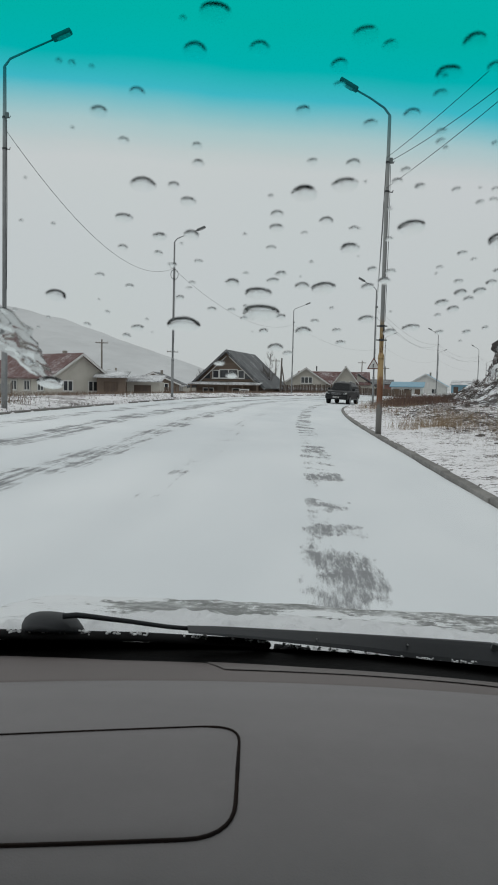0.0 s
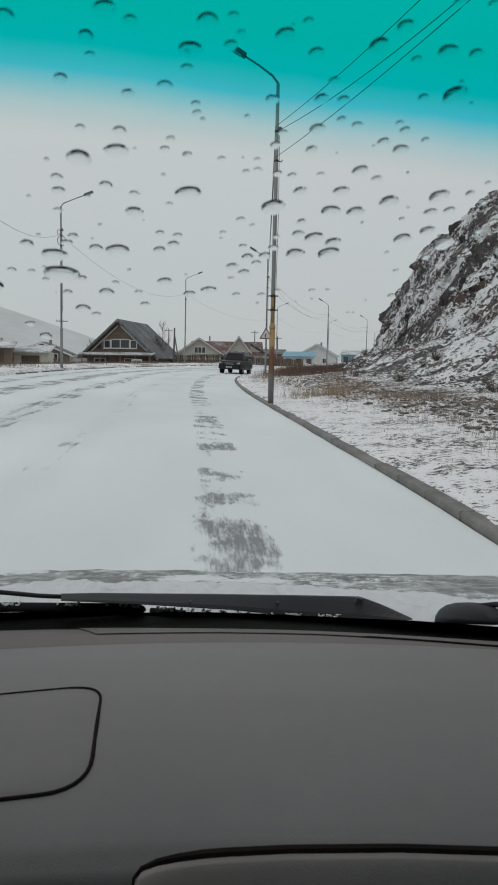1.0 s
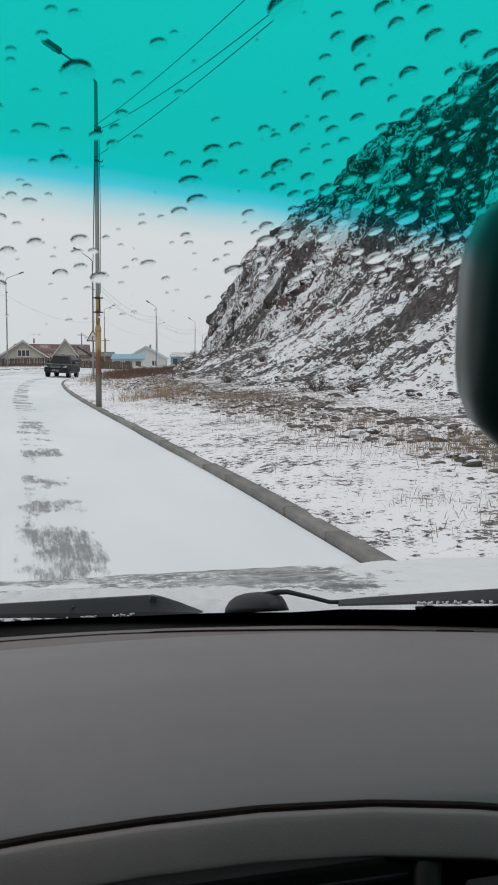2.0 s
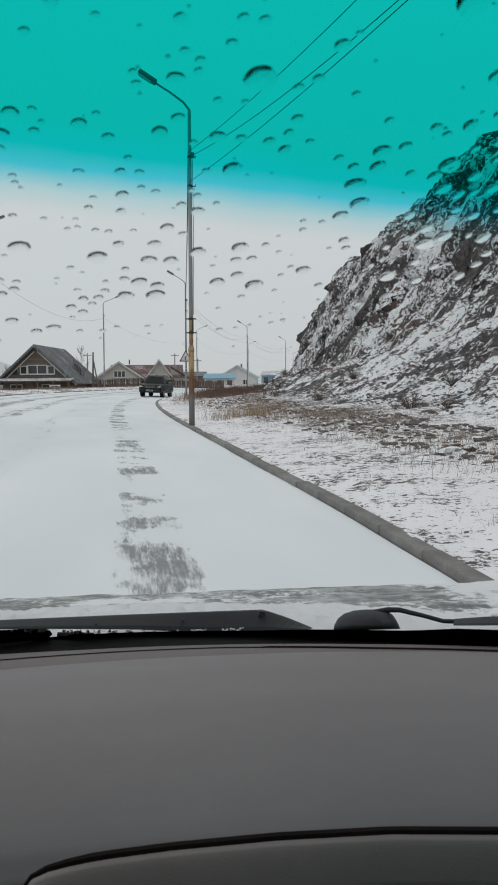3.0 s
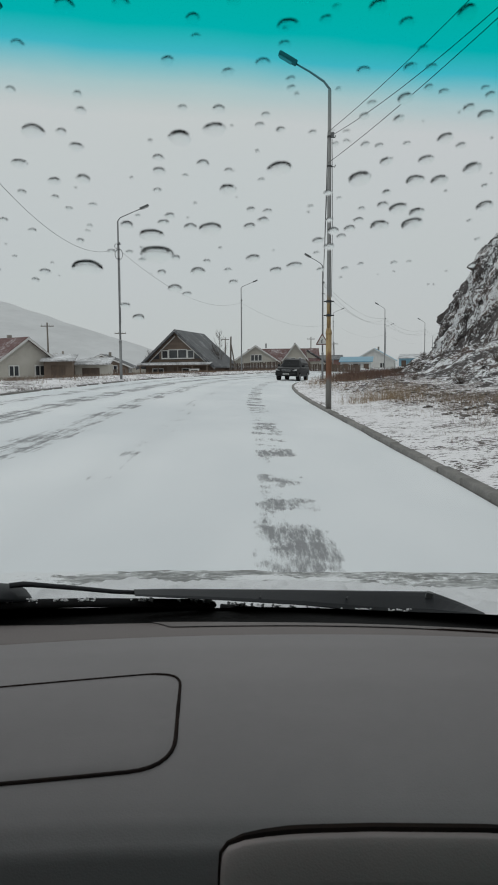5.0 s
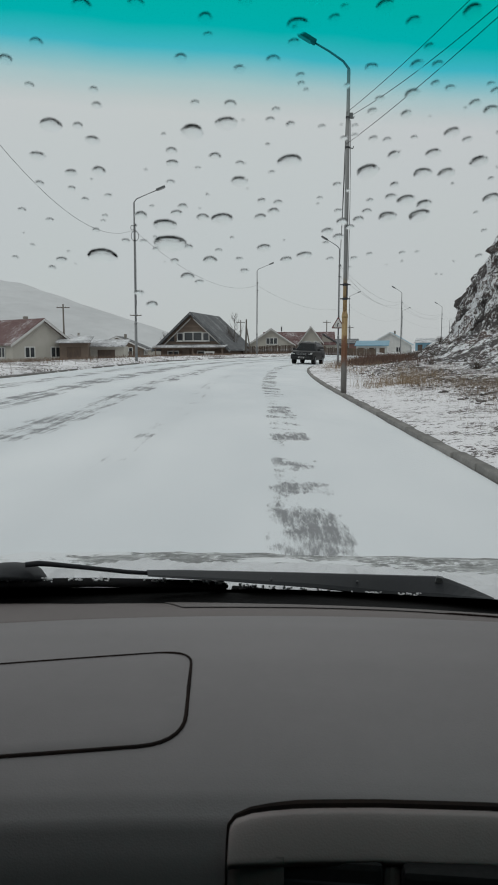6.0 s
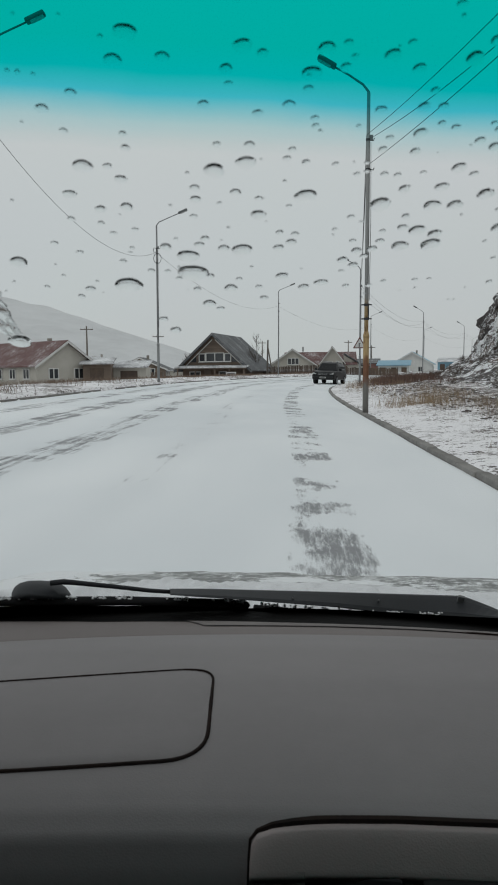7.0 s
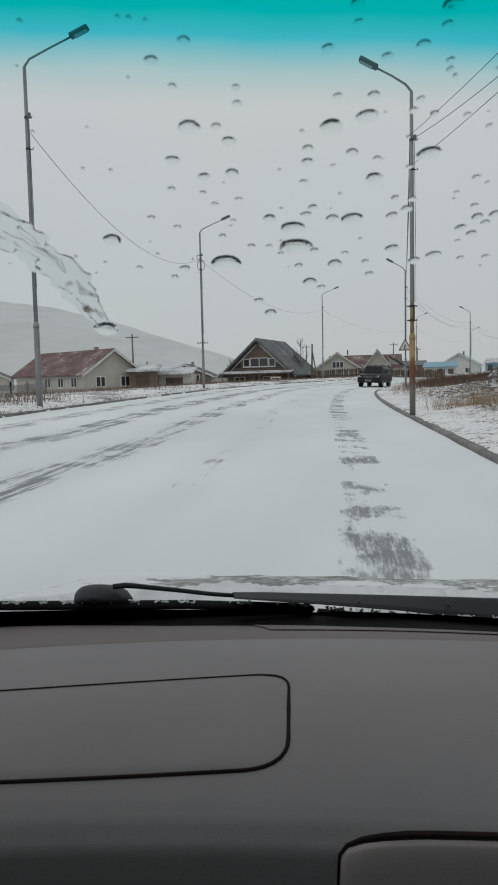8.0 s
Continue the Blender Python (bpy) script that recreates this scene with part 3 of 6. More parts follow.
pane = sheet("windscreen", 40, 40, screen_sheet, M_SCREEN, car, "wet windscreen with a teal sun strip along its top")
pane.visible_shadow = False


# dashboard: cross-section pushed along x, bowed towards the middle of the car
def dash_bow(x):
    return -0.34 * (x - 0.05) ** 2


def dash_profile(section):
    def at(a, b):
        x = lerp(-0.64, -0.0775, a * 140 / 62) if a < 0.447 else lerp(-0.0763, 1.22, (a * 140 - 63) / 77)
        y, z = section(b, x)
        return (x, y + dash_bow(x), EYE + z)
    return at


PAD = ((0.0, (0.722, -0.2640)), (0.06, (0.700, -0.2545)), (0.18, (0.64, -0.2440)), (0.34, (0.56, -0.2385)), (0.46, (0.50, -0.2400)), (0.56, (0.460, -0.2455)), (0.64, (0.432, -0.2520)), (0.71, (0.416, -0.2590)), (0.78, (0.405, -0.2690)), (0.85, (0.398, -0.288)), (0.92, (0.393, -0.325)), (1.0, (0.390, -0.40)))


def centre_edge(x):
    return along(((-0.0785, 0.395), (-0.0735, 0.3975), (-0.065, 0.399), (-0.054, 0.4005), (-0.041, 0.403), (0.004, 0.408), (0.064, 0.411), (0.132, 0.410), (0.201, 0.402), (0.261, 0.387), (0.36, 0.350), (0.5, 0.30)), x)


def panel_top(x):
    return along(((-0.0785, -0.2740), (-0.0765, -0.2690), (-0.0735, -0.2638), (-0.065, -0.2607), (-0.054, -0.2593), (-0.041, -0.2589), (-0.03, -0.2585)), x)


def pad_at(b, x):
    y = along([(k, p[0]) for k, p in PAD], b)
    z = pad_z(y) if y > 0.43 else along([(k, p[1]) for k, p in PAD], b)
    if x > -0.0765 and y + dash_bow(x) < centre_edge(x):
        return centre_edge(x) - dash_bow(x) - 0.001, panel_top(x) - 0.002
    return y, z


PAD_BY_Y = sorted((p[0], p[1]) for _, p in PAD)


def pad_z(y):
    return sum(along(PAD_BY_Y, y + 0.004 * k) for k in range(-3, 4)) / 7 if y > 0.43 else along(PAD_BY_Y, y)


dash = sheet("dashboard", 141, 60, dash_profile(pad_at), M_DASH, car, "matt grey moulded plastic dashboard top", thick=0.006)


def strip_at(b, x):
    far = min(along(((-0.64, 0.89), (-0.47, 0.872), (-0.30, 0.841), (-0.10, 0.823), (0.05, 0.815), (0.20, 0.807), (0.46, 0.80)), x), screen_y(x, EYE - 0.290) - dash_bow(x) - 0.008)
    return lerp(far, 0.7225, b), lerp(-0.2860, -0.2655, b) + 0.003 * math.sin(b * math.pi)


sheet("defroster_strip", 141, 8, dash_profile(strip_at), M_DASH_STRIP, dash, "taupe plastic strip at the foot of the screen", thick=0.004)


def slot(points, r, name, parent, material, label=""):
    return part(name, tubed(points, r, 6), material, parent, label)


# darker sheet laid just above the strip, its tone standing for a recessed defroster panel, with a narrow slot along its
# near edge
def strip_far(x):
    return strip_at(0.0, x)[0]


def strip_z(y, x):
    return strip_at(min(1.0, max(0.0, (strip_far(x) - y) / (strip_far(x) - 0.7225))), x)[1]


def overlay_edge(x):
    return along(((-0.25, 0.778), (-0.05, 0.7765), (0.05, 0.772), (0.21, 0.748), (0.39, 0.7365), (0.48, 0.733)), x)


def overlay_at(a, b):
    x = lerp(-0.205 + 0.03 * b, 0.47, a)
    y = lerp(strip_far(x), overlay_edge(x), b)
    return (x, y + dash_bow(x), EYE + strip_z(y, x) + 0.0012)


sheet("defroster_panel", 80, 10, overlay_at, M_DASH_LOW, dash, "darker sheet over the strip, standing for a sunk defroster panel")
for x0, x1 in ((0.08, 0.365), (0.385, 0.425)):
    n = 14
    xs = [lerp(x0, x1, k / n) for k in range(n + 1)]
    slot([(x, overlay_edge(x) + dash_bow(x), EYE + strip_z(overlay_edge(x), x) + (0.0010 if 0 < k < n else -0.001)) for k, x in enumerate(xs)], 0.0010, "defroster_slot", dash, M_SEAM)

# lid of the passenger airbag: rounded outline with a dark gap
def rounded(corners, r, seg=7):
    out = []
    n = len(corners)
    for i in range(n):
        p, a, b = Vector(corners[i]), Vector(corners[i - 1]), Vector(corners[(i + 1) % n])
        u, v = (a - p).normalized(), (b - p).normalized()
        for k in range(seg + 1):
            s = k / seg
            out.append(tuple(p + u * r * (1 - s) ** 2 + v * r * s ** 2))
    return out


LID = rounded(((-0.560, 0.440), (-0.1285, 0.5685), (-0.1115, 0.4430), (-0.560, 0.3450)), 0.028)


def lid_point(x, y):
    yb = y - dash_bow(x)
    return Vector((x, y, EYE + pad_z(min(max(yb, 0.43), 0.72))))


lid_ring = []
for i, (x, y) in enumerate(LID):
    x2, y2 = LID[(i + 1) % len(LID)]
    n = max(1, int(math.hypot(x2 - x, y2 - y) / 0.03))
    lid_ring += [lid_point(lerp(x, x2, k / n), lerp(y, y2, k / n)) for k in range(n)]
lid_bm = bmesh.new()
centre = sum(lid_ring, Vector()) / len(lid_ring)
rows = []
for k, (s, dz) in enumerate(((0.985, 0.0), (0.978, 0.0005), (0.8, 0.0006), (0.5, 0.0006), (0.2, 0.0006))):
    row = []
    for p in lid_ring:
        q = centre.lerp(p, s)
        row.append(lid_bm.verts.new(lid_point(q.x, q.y) + Vector((0, 0, dz))))
    rows.append(row)
for a, b in zip(rows, rows[1:]):
    for k in range(len(a)):
        lid_bm.faces.new((a[k], a[(k + 1) % len(a)], b[(k + 1) % len(a)], b[k]))
lid_bm.faces.new(rows[-1])
lid = part("airbag_lid", lid_bm, M_DASH, dash, "flush grey airbag lid in the dashboard top", True)
gap = [p + Vector((0, 0, 0.0003)) for p in lid_ring]
part("lid_gap", tubed(gap + [gap[0]], [0.0010 if (p - centre).dot(Vector((-0.29, 0.96, 0))) > 0.025 else 0.0014 for p in gap + [gap[0]]], 6), M_SEAM, dash)

# centre panel below the pad, with a dark gap and air vents
edge_pts = [(-0.0785, along([(k, q[0]) for k, q in PAD], s) + dash_bow(-0.0785), EYE + along([(k, q[1]) for k, q in PAD], s)) for s in (0.97, 0.92, 0.88, 0.85, 0.82)]
edge_pts += [(-0.0775, 0.3965, EYE - 0.2685), (-0.0735, 0.3975, EYE - 0.2635), (-0.065, 0.399, EYE - 0.2605), (-0.054, 0.4005, EYE - 0.2592), (-0.041, 0.403, EYE - 0.2588)]
edge_pts += [(x, centre_edge(x), EYE - 0.2585) for x in [-0.030 + 0.012 * k for k in range(42)]]
part("panel_gap", tubed(edge_pts, [0.0007] * 5 + [0.0009, 0.0013, 0.0019, 0.0025] + [0.0029] * (len(edge_pts) - 9), 6), M_SEAM, dash)
sheet("panel_cheek", 6, 12, lambda a, b: (lerp(-0.0765, -0.046, a), centre_edge(-0.0765 + 0.03 * a) - 0.014 + 0.004 * (1 - a) + 0.010 * b, EYE - 0.2795 - 0.13 * b), M_DASH_STRIP, dash, "", thick=0.004)


def centre_sheet(a, b):
    x = lerp(-0.0765, 0.46, a)
    return (x, centre_edge(x) - 0.003 - 0.011 * b ** 0.7, EYE + panel_top(x) - (0.2815 + panel_top(x)) * b)


hood = sheet("centre_panel", 180, 10, centre_sheet, M_DASH_FACE, dash, "taupe-grey centre panel over the air vents", thick=0.004)
for x0, x1 in ((-0.050, 0.008), (0.018, 0.222), (0.240, 0.36)):
    y = min(centre_edge(x0), centre_edge(x1)) - 0.006
    vent = part("air_vent", boxed(((x0 + x1) / 2, y + 0.006, EYE - 0.330), (x1 - x0, 0.02, 0.094), None, 0.004), M_BLACK, dash, "black air vent with slats")
    for k in range(4):
        part("slat", boxed(((x0 + x1) / 2, y - 0.001, EYE - 0.296 - 0.016 * k), (x1 - x0 - 0.008, 0.010, 0.0025)), M_BLADE, vent)
for x, w in ((0.013, 0.010), (0.231, 0.016), (0.40, 0.08)):
    part("vent_pillar", boxed((x, centre_edge(x) - 0.006, EYE - 0.337), (w, 0.014, 0.11), None, 0.004), M_DASH_LOW, dash)

# scuttle, black screen edge, wipers, bonnet
def scuttle_at(a, b):
    x = lerp(-0.66, 1.28, a)
    return (x, screen_y(x, EYE - 0.300) - 0.003 + 0.125 * b, EYE - 0.318 - 0.010 * b - 0.003 * math.sin(b * 9))


scuttle = sheet("scuttle", 30, 8, scuttle_at, M_BLACK, car, "black plastic scuttle below the screen", thick=0.02)
sheet("screen_edge", 60, 6, lambda a, b: (lerp(-0.66, 1.25, a), lerp(0.797 + dash_bow(lerp(-0.66, 1.25, a)), screen_y(lerp(-0.66, 1.25, a), EYE - 0.300) - 0.004, b), EYE - lerp(0.2815, 0.300, b)), M_FRIT, car, "black band round the foot of the screen", thick=0.006)


# border top fitted to the camera's view, raised over white slivers below the blades
FRIT = ((-0.66, -0.2590), (-0.48, -0.2715), (-0.31, -0.2840), (-0.16, -0.2945), (-0.125, -0.2925), (-0.11, -0.2890), (-0.05, -0.2880), (0.03, -0.2860), (0.10, -0.2830), (0.15, -0.2760), (0.25, -0.2690), (0.275, -0.2640), (0.30, -0.2560), (0.46, -0.2480), (0.8, -0.244), (1.25, -0.236))


def frit_at(a, b):
    x = lerp(-0.66, 1.25, a)
    z = EYE + lerp(-0.3005, along(FRIT, x), b)
    return Vector((x, screen_y(x, z), z)) - G_OUT * 0.0025


sheet("frit_border", 120, 6, frit_at, M_FRIT, car, "black border printed along the foot of the screen")


def sighted(a, e, push):
    """A point push beyond the screen, on the camera's sight line with sideways slope a and upward slope e."""
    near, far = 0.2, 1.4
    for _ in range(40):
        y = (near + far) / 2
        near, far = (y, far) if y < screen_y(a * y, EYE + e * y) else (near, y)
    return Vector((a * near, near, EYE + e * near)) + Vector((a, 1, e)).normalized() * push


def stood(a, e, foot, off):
    """A point seen at slopes (a, e), off behind the glass spot at slope foot; stood upright to catch sky light."""
    y = sighted(a, foot, 0.0).y + off
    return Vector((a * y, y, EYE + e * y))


# wiper outlines as slopes from the eye, fitted to the camera's view
BLADE_TOP = ((0.0, -0.3060), (0.10, -0.3045), (0.45, -0.3035), (0.84, -0.3035), (0.868, -0.3055), (0.93, -0.3165), (1.0, -0.3310))
BLADE_FOOT = ((0.0, -0.3155), (0.25, -0.3195), (0.50, -0.3250), (0.72, -0.3345), (0.90, -0.3365), (1.0, -0.3330))
CAP = ((-0.0480, -0.029), (-0.0470, -0.020), (-0.0420, -0.011), (-0.0330, -0.0045), (-0.0200, -0.001), (-0.002, 0.0), (0.0160, -0.001), (0.0280, -0.004), (0.0350, -0.0085), (0.0410, -0.017), (0.0470, -0.029))


def crumbs(line, count, size, seed):
    """Crumbs of wet snow heaped in small groups along a line of points."""
    rng = random.Random(seed)
    bm = bmesh.new()
    while count:
        s = rng.random()
        if wob(s * 23, seed, 0, 1.0, 3) < 0.02:
            continue
        k = s * (len(line) - 1)
        p = line[int(k)].lerp(line[min(int(k) + 1, len(line) - 1)], k % 1) + Vector((0, 0, rng.uniform(-0.6, 0.8) * size))
        w = size * rng.uniform(0.35, 1.1)
        bmesh.ops.create_icosphere(bm, subdivisions=1, radius=0.5, matrix=Matrix.Translation(p) @ pose(0, 0, 0, rng.uniform(0, 90), 0, rng.uniform(0, 360)) @ Matrix.Diagonal((w * rng.uniform(1, 2.2), w, w * 0.8, 1)))
        count -= 1
    return bm


def wiper(cap_a, cap_e, blade_a, blade_de, crust, label):
    w = new("wiper")
    w.parent = car
    w["label"] = label
    # domed pivot cover
    bm = bmesh.new()
    last = None
    for scale, off in ((1.0, 0.060), (1.0, 0.036), (0.95, 0.020), (0.82, 0.008), (0.50, 0.002)):
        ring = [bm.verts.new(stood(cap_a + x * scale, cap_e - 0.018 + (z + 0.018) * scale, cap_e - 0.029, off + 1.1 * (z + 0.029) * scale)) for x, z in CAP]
        if last:
            for i in range(len(CAP)):
                j = (i + 1) % len(CAP)
                bm.faces.new((last[i], last[j], ring[j], ring[i]))
        last = ring
    bm.faces.new(last)
    part("pivot_cap", bm, M_BLADE, w, "dark grey pivot cap", True)
    # arm: a flat hump out of the cap, then a thin rod to the blade
    line = [(cap_a + 0.010, cap_e - 0.004), (cap_a + 0.030, cap_e - 0.0015), (cap_a + 0.045, cap_e - 0.002), (lerp(cap_a + 0.045, blade_a, 0.45), lerp(cap_e - 0.002, blade_de - 0.3100, 0.5)), (lerp(cap_a + 0.045, blade_a, 0.8), lerp(cap_e, blade_de - 0.3105, 0.92)), (blade_a + 0.02, blade_de - 0.3110)]
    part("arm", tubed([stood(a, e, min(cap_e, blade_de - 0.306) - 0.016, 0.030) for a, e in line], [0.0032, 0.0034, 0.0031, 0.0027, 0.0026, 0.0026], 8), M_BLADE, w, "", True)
    # blade: a long plank that widens towards its slanted tip, creased along its length
    bm = bmesh.new()
    n, length = 44, 0.464
    rings = []
    for k in range(n + 1):
        u = k / n
        top, foot = along(BLADE_TOP, u) + blade_de, along(BLADE_FOOT, u) + blade_de
        a = blade_a + length * u
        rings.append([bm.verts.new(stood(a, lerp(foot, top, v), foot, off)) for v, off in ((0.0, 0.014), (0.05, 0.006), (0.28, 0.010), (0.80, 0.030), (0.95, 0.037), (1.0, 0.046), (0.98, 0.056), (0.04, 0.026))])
    for a, b in zip(rings, rings[1:]):
        for i in range(8):
            j = (i + 1) % 8
            bm.faces.new((a[i], a[j], b[j], b[i]))
    bm.faces.new(rings[0])
    bm.faces.new(rings[-1][::-1])
    blade = part("blade", bm, M_BLADE, w, "dark grey flat wiper blade with a slanted tip")
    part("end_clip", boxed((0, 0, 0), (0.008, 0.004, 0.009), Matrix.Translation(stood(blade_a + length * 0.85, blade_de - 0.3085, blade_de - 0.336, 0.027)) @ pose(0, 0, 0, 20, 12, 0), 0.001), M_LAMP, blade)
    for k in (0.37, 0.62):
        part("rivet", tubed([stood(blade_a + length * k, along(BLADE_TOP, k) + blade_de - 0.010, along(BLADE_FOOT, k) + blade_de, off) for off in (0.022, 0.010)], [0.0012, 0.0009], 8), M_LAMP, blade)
    # rubber lip, thickened to black out the bright gap below the blade, and a small dark hump
    lip = [(blade_a + 0.12 + 0.27 * k / 20, blade_de + lerp(-0.3295, -0.3365, min(1.0, k / 9))) for k in range(21)]
    part("rubber_lip", tubed([sighted(a, e, 0.042) for a, e in lip], 0.0050, 8), M_RUBBER, w, "", True)
    part("lip_clamp", tubed([sighted(blade_a + 0.126 + 0.006 * k, blade_de - 0.3335 + 0.0045 * math.sin(math.pi * k / 6), 0.014) for k in range(7)], [0.002, 0.0036, 0.0045, 0.0048, 0.0045, 0.0036, 0.002], 8), M_RUBBER, w, "", True)
    edge = [sighted(blade_a + 0.125 + 0.245 * k / 20, blade_de + crust + lerp(-0.3240, -0.3300, min(1.0, k / 12)), 0.004) for k in range(21)]
    tagged(part("snow_crust", crumbs(edge, 170, 0.0026, 7), M_SLUSH, w, "small crust of snow along the blade", True), kind="stuff")
    return w


wiper(-0.4600, -0.2995, -0.2745, 0.0, 0.0, "black wiper parked along the foot of the screen")
wiper(0.2680, -0.3085, 0.3930, -0.0200, 0.005, "black wiper parked along the foot of the screen")
# link line in the same sight-line slopes, placed to fit the view
LINK = ((-0.80, -0.3420), (-0.60, -0.3360), (-0.469, -0.3305), (-0.34, -0.3255), (-0.20, -0.3245), (-0.170, -0.3255), (-0.1655, -0.3260), (-0.163, -0.3265))
link_line = [sighted(a, e, 0.012) for a, e in LINK]
part("wiper_link", tubed(link_line, [0.0052, 0.0054, 0.0055, 0.0055, 0.0055, 0.0054, 0.0042, 0.0020], 10), M_RUBBER, car, "black rubber-sleeved wiper link", True)
tagged(part("snow_dusting", crumbs([p + Vector((0, -0.003, 0.0045)) for p in link_line[:-2]], 330, 0.0034, 3), M_SLUSH, car, "thin snow dusted along the wiper link", True), kind="stuff")


def bonnet_at(a, b):
    x = lerp(-0.66, 1.28, a)
    c = (x - 0.31) / 0.97
    y = lerp(screen_y(x, EYE - 0.300) + 0.115, 2.02 - 0.24 * c * c, b)
    z = EYE + along(((0.6, -0.318), (0.95, -0.323), (1.05, -0.330), (1.25, -0.366), (1.44, -0.399), (1.56, -0.440), (1.8, -0.52), (2.05, -0.64)), y) - 0.012 * c ** 4
    return (x, y, z + 0.004 * wob(x, y, 0, 14) * min(1.0, b * 8))


bonnet = sheet("bonnet", 80, 70, bonnet_at, M_BONNET, car, "light grey bonnet streaked with slush and thin snow", thick=0.01)

def slush_at(a, b):
    """Wet snow pushed up in a ridge where the bonnet meets the wipers."""
    x = lerp(-0.66, 1.28, a)
    foot = screen_y(x, EYE - 0.300)
    y = foot + lerp(0.045, 0.27, b)
    n = wob(x * 7, b * 2, 5, 1.0, 4)
    h = 0.017 * math.sin(math.pi * min(1.0, b * 1.15)) ** 0.8 * (0.80 + 0.8 * n + 0.45 * max(0.0, wob(x * 26, b * 6, 2, 1.0, 2)) + 0.12 * abs(wob(x * 60, b * 14, 8, 1.0, 2)))
    base = EYE - 0.315 if b < 0.3 else bonnet_at(a, 0)[2] - 0.012 * max(0.0, b - 0.3)
    return (x, y + 0.02 * wob(x * 5, 3, 1, 1.0, 3), base - 0.006 + max(-0.004, h) + 0.0035 * wob(x * 55, y * 45, 2, 1.0, 3))


tagged(sheet("slush_ridge", 420, 36, slush_at, M_SLUSH, thick=0.004), "wet snow heaped where the bonnet meets the wipers", "snow", kind="stuff")

# mirror, roof, pillars, doors and seats that close the cabin
mirror = new("mirror")
mirror.parent = car
mirror["label"] = "dark interior mirror hanging from the roof"
mm = pose(0.226, 0.097, EYE + 0.020, 4, 0, -18)
body_bm = bmesh.new()
rings = []
for k in range(13):
    v = -1 + 2 * k / 12
    f = (1 - v ** 4) ** 0.5
    ring = []
    for i in range(48):
        a = 2 * math.pi * i / 48
        c, q = math.cos(a), math.sin(a)
        r = (abs(c) ** 4 + abs(q) ** 4) ** -0.25
        ring.append(body_bm.verts.new((c * r * 0.122 * (0.72 + 0.28 * f), 0.019 * v, q * r * 0.037 * (0.55 + 0.45 * f))))
    if rings:
        for i in range(48):
            body_bm.faces.new((rings[-1][i], rings[-1][(i + 1) % 48], ring[(i + 1) % 48], ring[i]))
    rings.append(ring)
body_bm.faces.new(rings[0][::-1])
body_bm.faces.new(rings[-1])
bmesh.ops.transform(body_bm, matrix=mm, verts=body_bm.verts)
# green in the plastic stands for teal light through the sun strip
part("housing", body_bm, plain("teal_lit_plastic", (0.014, 0.040, 0.034), (0.009, 0.026, 0.022), 9, 0.35, 0, 200, 0.05, 0.001, 0.4), mirror, "dark rounded housing, coloured green for teal light on it", True)
part("mirror_glass", boxed((0, -0.0205, 0), (0.168, 0.003, 0.042), mm, 0.001), plain("mirror_silver", (0.85, 0.86, 0.86), (0.8, 0.8, 0.8), 3, 0.03, 1.0, 30, 0.0), mirror)
part("stalk", tubed([(0.23, 0.115, EYE + 0.05), (0.23, 0.085, EYE + 0.14)], 0.012, 10), M_BLACK, mirror)
part("roof", boxed((0.30, -1.15, EYE + 0.235), (1.80, 2.35, 0.05), None, 0.015), M_TRIM, car, "fabric headlining out of view, darkened to cut bounced light")
part("header_rail", boxed((0.30, -0.055, EYE + 0.212), (1.86, 0.10, 0.03), None, 0.008), M_TRIM, car)
for x in (-0.70, 1.30):
    part("pillar", tubed([(x, screen_y(x, EYE - 0.34) - 0.02, EYE - 0.36), (x, screen_y(x, EYE + 0.19) - 0.03, EYE + 0.20)], 0.035, 8), M_TRIM, car)
    part("rear_pillar", boxed((x, -1.0, EYE - 0.05), (0.06, 0.12, 0.55), None, 0.01), M_TRIM, car)
    part("door", boxed((x, -0.75, EYE - 0.66), (0.09, 3.0, 0.80), None, 0.02), M_SEAT, car)
    part("side_window", prismed([(-2.05, EYE - 0.27), (0.78, EYE - 0.27), (-0.06, EYE + 0.20), (-2.05, EYE + 0.20)], 0.005, pose(x, 0, 0, 0, 0, 90)), M_LIGHT_CUT, car, "side window out of view, darkened to dim the cabin")
part("tailgate", boxed((0.30, -2.30, EYE - 0.55), (1.95, 0.10, 1.0), None, 0.02), M_SEAT, car)
part("rear_window", boxed((0.30, -2.30, EYE + 0.08), (1.80, 0.006, 0.27)), M_LIGHT_CUT, car, "rear window out of view, darkened to dim the cabin")
part("cabin_floor", boxed((0.30, -0.70, EYE - 1.05), (1.95, 3.1, 0.06)), M_SEAT, car)
part("bulkhead", boxed((0.30, 0.86, EYE - 0.68), (1.95, 0.04, 0.66)), M_BLACK, car)
for x in (0.0, 0.66):
    seat = new("front_seat")
    seat.parent = car
    part("cushion", boxed((x, -0.45, EYE - 0.72), (0.50, 0.52, 0.18), None, 0.05), M_SEAT, seat)
    part("backrest", boxed((x, -0.78, EYE - 0.36), (0.48, 0.16, 0.62), pose(0, 0, 0), 0.05), M_SEAT, seat)

